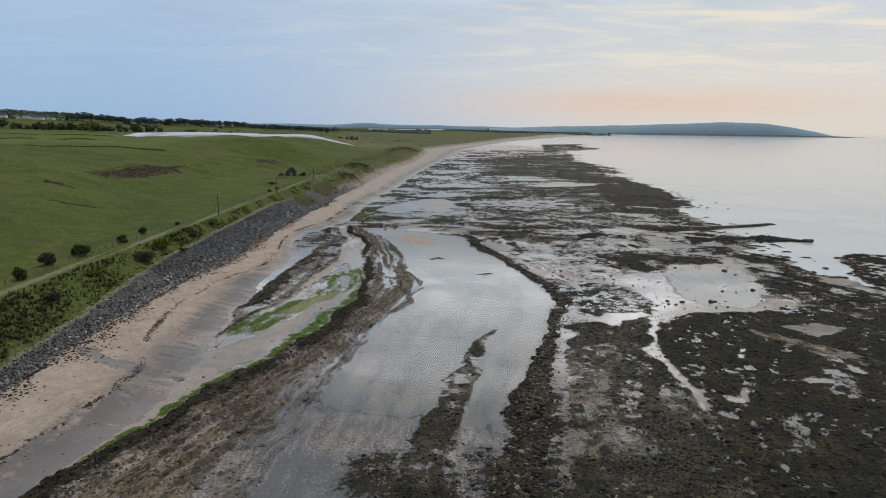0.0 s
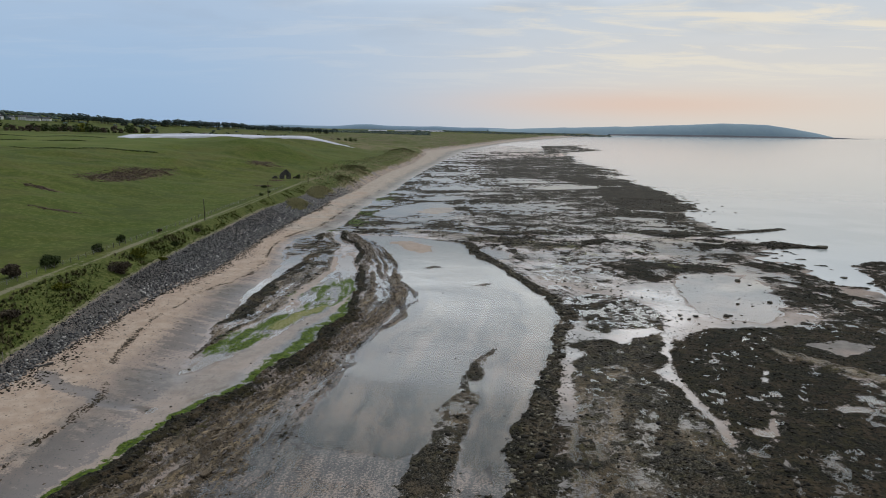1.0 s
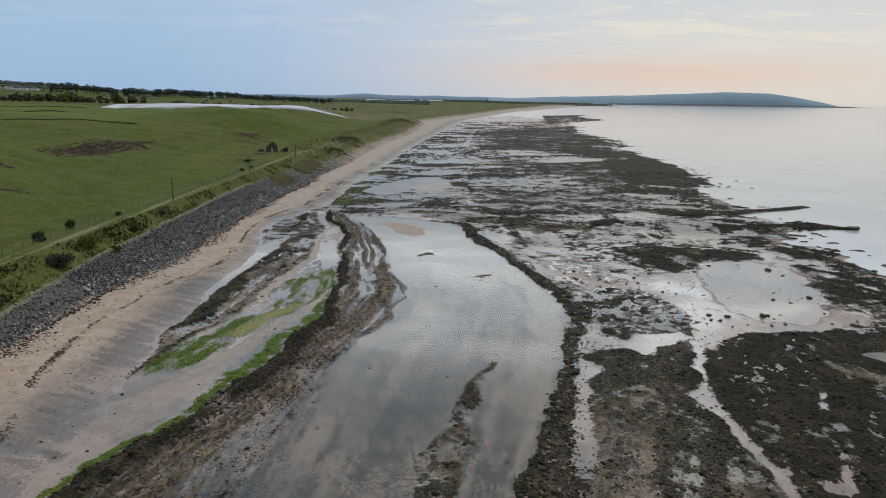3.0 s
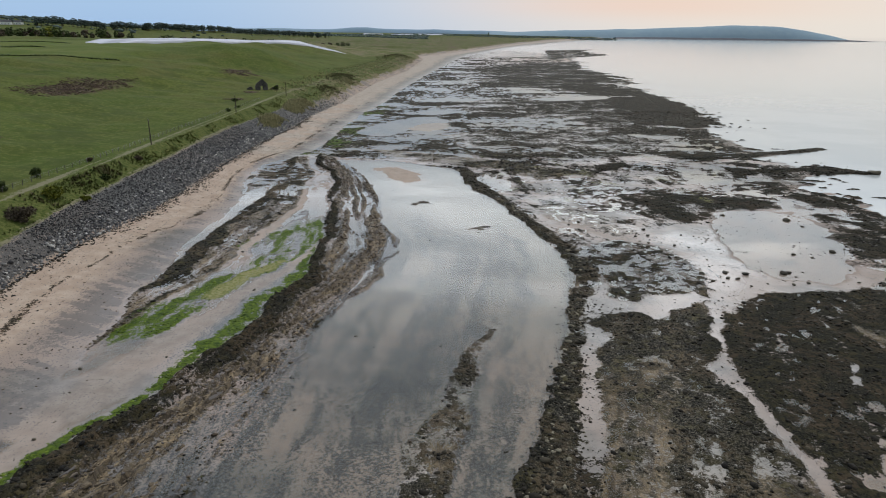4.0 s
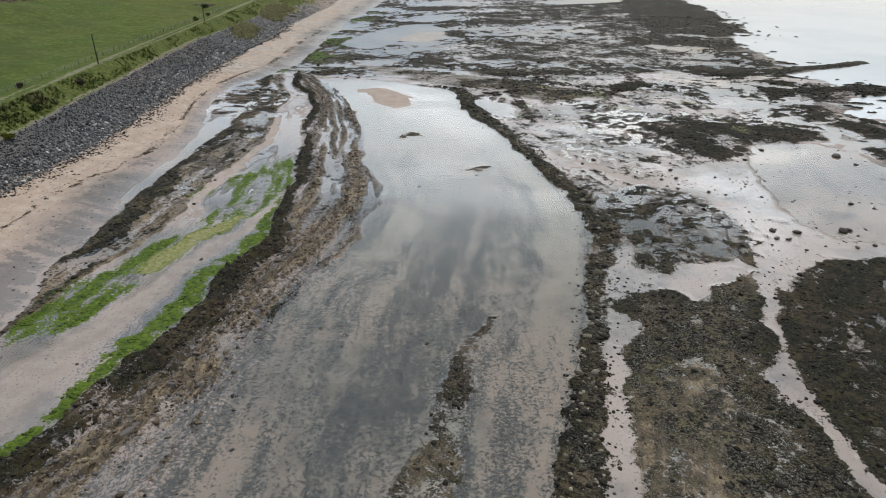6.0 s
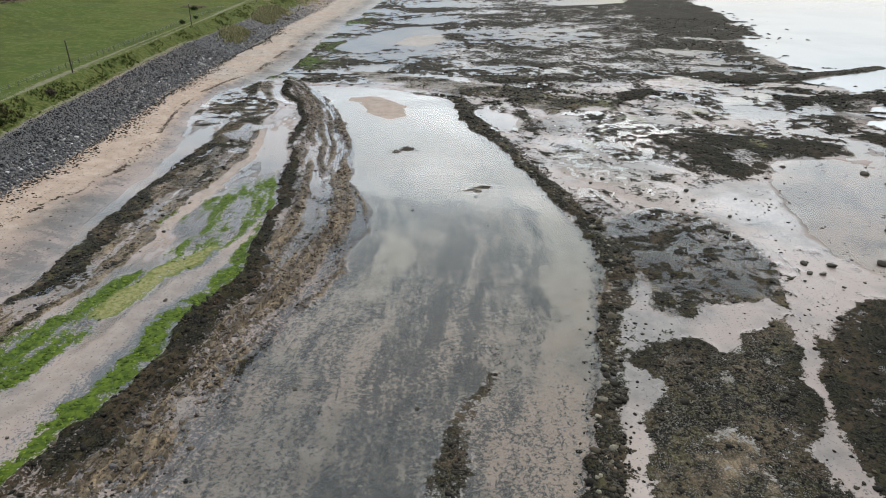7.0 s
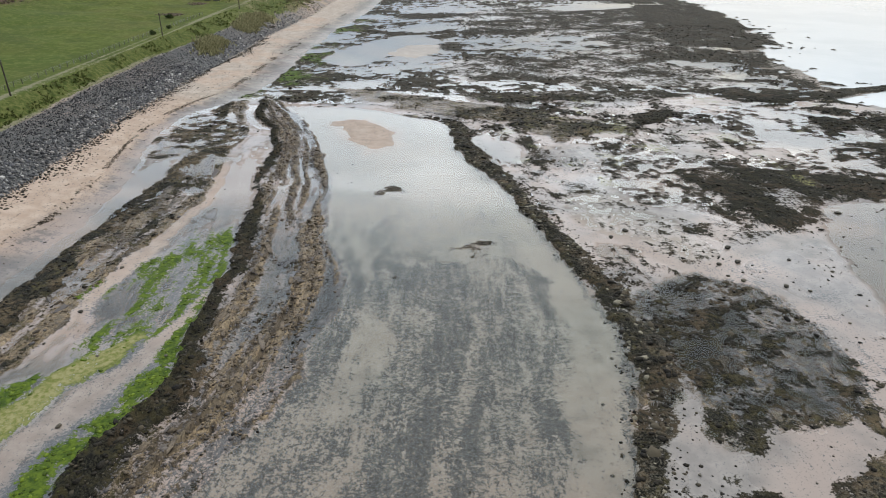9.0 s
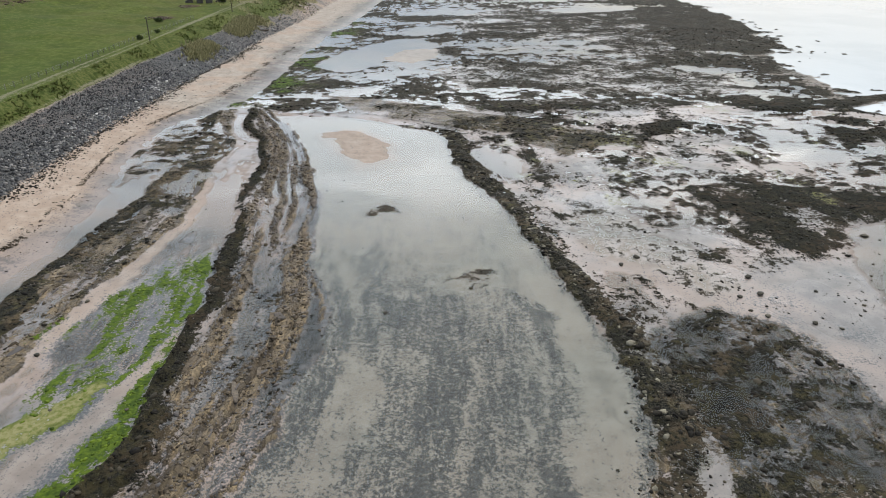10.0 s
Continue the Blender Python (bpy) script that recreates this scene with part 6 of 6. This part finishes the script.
# ---- the pasture: ruin, walls, covered crops ----
def build_ruin():
    x, y = -90.5, 388.0
    ob = thing("ruined_cottage", "roofless dark stone ruin standing in the pasture", "ruin", at=(x, y, float(ground_z(x, y)) - 0.1), turn=18)

    def wall(name, pts, thick, at, turn):
        bm = bmesh.new()
        low = [bm.verts.new((px, -thick / 2, pz)) for px, pz in pts]
        f = bm.faces.new(low)
        ext = bmesh.ops.extrude_face_region(bm, geom=[f])
        bmesh.ops.translate(bm, vec=(0, thick, 0), verts=[v for v in ext["geom"] if isinstance(v, bmesh.types.BMVert)])
        bmesh.ops.recalc_face_normals(bm, faces=bm.faces)
        o = part(name, bm, M_RUIN, ob)
        o.matrix_basis = pose(*at, 0, 0, turn)

    wall("gable_wall", [(-3, 0), (-0.6, 0), (-0.6, 2.1), (0.5, 2.1), (0.5, 0), (3, 0), (3, 3.2), (2.2, 3.9), (1.6, 4.6), (0.5, 5.6), (-0.3, 5.2), (-1.3, 4.4), (-2.4, 3.6), (-3, 2.7)], 0.6, (0, 0, 0), 0)
    wall("side_wall", [(0, 0), (5.5, 0), (5.4, 1.1), (4.1, 1.7), (3.0, 1.4), (1.8, 2.6), (0, 3.2)], 0.55, (2.7, 0.2, 0), 88)
    wall("side_wall", [(0, 0), (6, 0), (5.9, 0.8), (4.5, 1.3), (3.0, 2.2), (1.2, 2.4), (0, 2.7)], 0.55, (-2.7, 0.2, 0), 91)
    wall("broken_wall", [(0, 0), (3.2, 0), (3.0, 1.2), (2.0, 1.9), (1.0, 1.4), (0.1, 0.9)], 0.55, (-7.5, 0.8, 0), 4)
    wall("broken_wall", [(0, 0), (4.0, 0), (4.0, 2.3), (3.2, 2.5), (2.8, 1.0), (1.2, 1.3), (0, 0.6)], 0.55, (4.5, 3.0, 0), -6)


build_ruin()


def build_stone_wall(points, height, label, material=M_LEAF, name="hedgerow"):
    """A clipped hedge or low wall that follows the lie of the fields."""
    pts = []
    for (ax, ay), (bx, by) in zip(points, points[1:]):
        m = max(2, int(math.hypot(bx - ax, by - ay) / 2.5))
        pts += [(ax + (bx - ax) * i / m, ay + (by - ay) * i / m) for i in range(m)]
    p = np.array(pts)
    n = len(p) * 12
    k = rng.randint(0, len(p), n)
    x, y = p[k, 0] + rng.uniform(-1.3, 1.3, n), p[k, 1] + rng.normal(0, 0.5, n)
    s = rng.uniform(0.8, 1.5, n) * height
    V, F = scatter(ROCKS, rng.randint(0, 6, n), on_ground(x, y, -0.2 * height), np.c_[s * 1.6, s * 1.4, s], rng.uniform(0, 6.28, n))
    me = np_mesh(name, V, F)
    me.materials.append(material)
    return tagged(new(name, me), label, "hedge", kind="stuff")


build_stone_wall([(-330, 372), (-290, 392), (-237, 410), (-205, 412), (-178, 425)], 0.9, "dark low hedge between two green fields")
build_stone_wall([(-420, 470), (-350, 482), (-300, 500), (-255, 520)], 0.9, "dark low hedge between two green fields")
build_stone_wall([(-480, 560), (-400, 590), (-330, 610), (-300, 600)], 1.0, "dark low hedge between two green fields")


def build_tunnel(ax, ay, bx, by, width, height, label):
    """A long polythene tunnel: hoops under a sheet, following the slope."""
    n, m = 40, 9
    t = np.linspace(0, 1, n)
    cx, cy = ax + (bx - ax) * t, ay + (by - ay) * t
    L = math.hypot(bx - ax, by - ay)
    nx, ny = -(by - ay) / L, (bx - ax) / L
    a = np.linspace(0, np.pi, m)
    off, h = np.cos(a) * width / 2, np.sin(a) ** 0.7 * height
    gz = ground_z(cx, cy)
    gz = np.convolve(np.pad(gz, 3, mode="edge"), np.ones(7) / 7, "valid")
    tuck = 0.12 + 0.88 * sstep(np.minimum(t, 1 - t), 0.0, 0.05)
    V = np.stack([cx[:, None] + nx * off, cy[:, None] + ny * off, gz[:, None] + h[None, :] * tuck[:, None] - 0.3], -1).reshape(-1, 3)
    me = np_mesh("sheet", V, grid_faces(m, n))
    me.polygons.foreach_set("use_smooth", np.ones(len(me.polygons), bool))
    ob = thing("polytunnel", label, "polytunnel", "polytunnels in the field", (float(cx[0]), float(cy[0]), float(gz[0])))
    me.transform(ob.matrix_basis.inverted())
    part("sheet", me, M_FLEECE, ob)
    end = bmesh.new()
    ring = [end.verts.new((nx * o, ny * o, hh * 0.12 - 0.3)) for o, hh in zip(off, h)]
    f = end.faces.new(ring)
    ext = bmesh.ops.extrude_face_region(end, geom=[f])
    bmesh.ops.translate(end, vec=(-(bx - ax) / L * 0.12, -(by - ay) / L * 0.12, 0), verts=[v for v in ext["geom"] if isinstance(v, bmesh.types.BMVert)])
    bmesh.ops.recalc_face_normals(end, faces=end.faces)
    part("end_panel", end, M_FLEECE, ob)


for i in range(9):
    build_tunnel(-262 - 6.2 * i, 600 + 5.2 * i, -116 - 7.0 * i, 850 + 5.2 * i, 8.0, 3.2, "long white polythene tunnel over crops in a field")
for i in range(3):
    build_tunnel(-390 + 130 * i, 3380 + 60 * i, -290 + 145 * i, 3390 + 60 * i, 60, 6, "far pale polythene tunnels beyond the heath")


# ---- trees and houses inland ----
def tree_shape(seed, tall, wide, pine=False):
    """Trunk, limbs and crown clumps as arrays, about the tree's base."""
    r = np.random.RandomState(seed)
    bm = bmesh.new()
    rod(bm, (0, 0, -0.5), (0.2, 0.1, tall * 0.75), 0.03 * tall, 0.01 * tall, 6)
    for _ in range(6):
        a, h = r.uniform(0, 6.28), r.uniform(0.35, 0.65) * tall
        rod(bm, (0.1, 0.05, h), (math.cos(a) * wide * 0.35, math.sin(a) * wide * 0.35, h + 0.18 * tall), 0.010 * tall, 0.004 * tall, 4)
    n = 34
    h = r.uniform(0.28 if pine else 0.12, 0.95, n)
    prof = np.sin(np.clip((h - (0.35 if pine else 0.1)) / (0.68 if pine else 0.92), 0.05, 0.97) * np.pi) ** 0.6
    a, q = r.uniform(0, 6.28, n), np.sqrt(r.uniform(0.05, 1, n)) * prof * wide * 0.45
    pos = np.c_[np.cos(a) * q, np.sin(a) * q, h * tall]
    s = r.uniform(0.18, 0.34, n) * wide
    V, F = scatter(ROCKS, r.randint(0, 6, n), pos, np.c_[s, s, s * 0.85], r.uniform(0, 6.28, n))
    return bm, V, F


def build_tree(x, y, tall, wide, material, label, seed, pine=False):
    ob = thing("tree", label, "tree", "trees inland", (x, y, float(ground_z(x, y))), seed * 33)
    bm, V, F = tree_shape(seed, tall, wide, pine)
    part("trunk", bm, M_BARK, ob)
    part("crown", np_mesh("crown", V, F), material, ob)
    return ob


pines = [build_tree(-702, 1240, 13, 9, M_WOOD_HAZED, "tall dark pine in a shelter belt on the ridge", 3, True), build_tree(-692, 1256, 14, 8, M_WOOD_HAZED, "tall dark pine in a shelter belt on the ridge", 4, True)]
r = np.random.RandomState(2)
for i in range(230):
    f = (i + r.uniform(-0.4, 0.4)) / 230
    y = 1240 + 760 * f + r.uniform(-8, 8)
    x = np.interp(f, [0, 0.25, 0.6, 1.0], [-700, -597, -520, -330]) + r.uniform(-14, 14)
    k = r.uniform(0.9, 1.15)
    copy_thing(pines[i % 2], Matrix.LocRotScale((x, y, float(ground_z(x, y))), Euler((0, 0, r.uniform(0, 6.28))), None)).scale = (k * 1.5, k * 1.5, k)
broad = [build_tree(-395, 750, 11, 12, M_LEAF, "dark leafy tree in a field hedge", 7), build_tree(-425, 790, 11, 15, M_GORSE, "yellow-green leafy tree in a field hedge", 8), build_tree(-452, 800, 9, 11, M_TWIG, "bare brown tree in a field hedge", 9)]
for i in range(120):
    k = 0 if r.uniform() < 0.45 else 2
    if i < 60:
        y = r.uniform(770, 830)
        x = y * (-0.70 + 0.27 * i / 60) + r.uniform(-6, 6)
    else:
        f = (i - 60) / 60
        y = 960 + 330 * f + r.uniform(-20, 20)
        x = y * (-0.40 + 0.27 * f) + r.uniform(-8, 8)
    g = r.uniform(0.5, 0.95)
    copy_thing(broad[k], Matrix.LocRotScale((x, y, float(ground_z(x, y))), Euler((0, 0, r.uniform(0, 6.28))), None)).scale = (g, g, g)


def build_far_woods():
    r = np.random.RandomState(5)
    n = 4500
    f = r.uniform(size=n)
    x1, y1 = r.normal(-980, 170, n), r.normal(1500, 120, n)
    y2 = r.uniform(2300, 3400, n)
    x2 = y2 * r.uniform(-0.40, -0.02, n)
    y3 = r.uniform(3400, 4300, n)
    x3 = 40 + y3 * r.uniform(-0.08, 0.24, n)
    x, y = np.where(f < 0.35, x1, np.where(f < 0.7, x2, x3)), np.where(f < 0.35, y1, np.where(f < 0.7, y2, y3))
    s = r.uniform(4.5, 10, n)
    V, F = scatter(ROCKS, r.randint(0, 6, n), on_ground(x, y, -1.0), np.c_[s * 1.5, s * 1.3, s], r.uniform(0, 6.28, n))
    stuff("far_woods", V, F, M_WOOD_HAZED, "dark distant woods, tinted with haze, along the ridge and behind the bay", "woods")


build_far_woods()


def build_house(x, y, w, d, h, turn):
    ob = thing("house", "white rendered farmhouse with a dark slate roof", "house", "houses on the hill", (x, y, float(ground_z(x, y))), turn)
    part("wall", box_bm((w, d, h), (0, 0, h / 2)), M_RENDER, ob)
    bm = bmesh.new()
    v = [bm.verts.new(c) for c in ((-w / 2 - .3, -d / 2 - .3, h), (w / 2 + .3, -d / 2 - .3, h), (w / 2 + .3, d / 2 + .3, h), (-w / 2 - .3, d / 2 + .3, h), (-w / 2 - .3, 0, h + d * 0.45), (w / 2 + .3, 0, h + d * 0.45))]
    for f in ((0, 1, 5, 4), (2, 3, 4, 5), (0, 4, 3), (1, 2, 5), (3, 2, 1, 0)):
        bm.faces.new([v[i] for i in f])
    roof = part("roof", bm, M_ROOF, ob)
    part("chimney", box_bm((0.9, 0.7, 1.8), (w * 0.35, 0, h + d * 0.45)), M_RENDER, roof)
    for i in range(4):
        for zz in (1.4, 4.2):
            if zz < h - 0.8:
                part("window", box_bm((1.0, 0.12, 1.3), (-w * 0.36 + i * w * 0.24, -d / 2 - 0.03, zz)), M_PANE, ob)


for x, y, w, d, h, t in ((-775, 1235, 15, 8, 6, 20), (-752, 1228, 22, 8, 4.5, 12), (-735, 1240, 14, 7, 4, -5), (-815, 1225, 15, 8, 5.5, 5), (-800, 1240, 10, 7, 4.5, 30)):
    build_house(x, y, w, d, h, t)


# ---- across the bay ----
def build_headland():
    """A low hill across the bay, seen end on, and the reef that runs out from its foot."""
    n, m = 90, 14
    x = np.linspace(300, 2680, n)
    prof = np.interp(x, [300, 700, 900, 1280, 1560, 1890, 2215, 2420, 2560, 2640, 2680], [28, 44, 50, 62, 76, 93, 86, 60, 38, 16, 4])
    prof = prof + fbm(x, x * 0, 120, 3, 3) * 3
    t = np.linspace(-1, 1, m)
    bump = np.cos(t * np.pi / 2) ** 0.8
    X = np.repeat(x[:, None], m, 1)
    Y = 4600 + t[None, :] * 120 + 0 * X
    Z = prof[:, None] * bump[None, :] - 2
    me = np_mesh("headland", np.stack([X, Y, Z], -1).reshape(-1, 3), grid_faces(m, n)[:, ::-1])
    me.materials.append(M_HILL_HAZED)
    tagged(new("headland", me), "low headland across the bay, tinted with blue haze", "headland", kind="structure")
    x = np.linspace(1100, 2820, n)
    prof = np.interp(x, [1100, 1400, 2300, 2700, 2820], [9, 12, 11, 6, 0.5]) + fbm(x, x * 0, 60, 4, 3) * 1.5
    Y = 4440 + t[None, :] * 50 + 0 * x[:, None]
    Z = prof[:, None] * bump[None, :] - 1
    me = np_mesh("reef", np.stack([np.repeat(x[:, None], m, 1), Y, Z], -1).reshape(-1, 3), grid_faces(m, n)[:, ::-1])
    me.materials.append(M_REEF_HAZED)
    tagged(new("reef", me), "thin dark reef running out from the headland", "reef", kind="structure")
    x = np.linspace(-3300, 1200, 160)
    prof = 40 + 10 * fbm(x, x * 0, 500, 6, 4) + 10 * np.exp(-((x + 560) / 160) ** 2) + 12 * np.exp(-((x + 2500) / 400) ** 2)
    Y = 4780 + t[None, :] * 60 + 0 * x[:, None]
    Z = prof[:, None] * bump[None, :] - 2
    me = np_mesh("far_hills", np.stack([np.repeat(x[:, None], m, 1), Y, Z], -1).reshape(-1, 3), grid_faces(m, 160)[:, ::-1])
    me.materials.append(M_FAR_HAZED)
    tagged(new("far_hills", me), "faint hills on the horizon, tinted with blue haze", "hills", kind="structure")


build_headland()
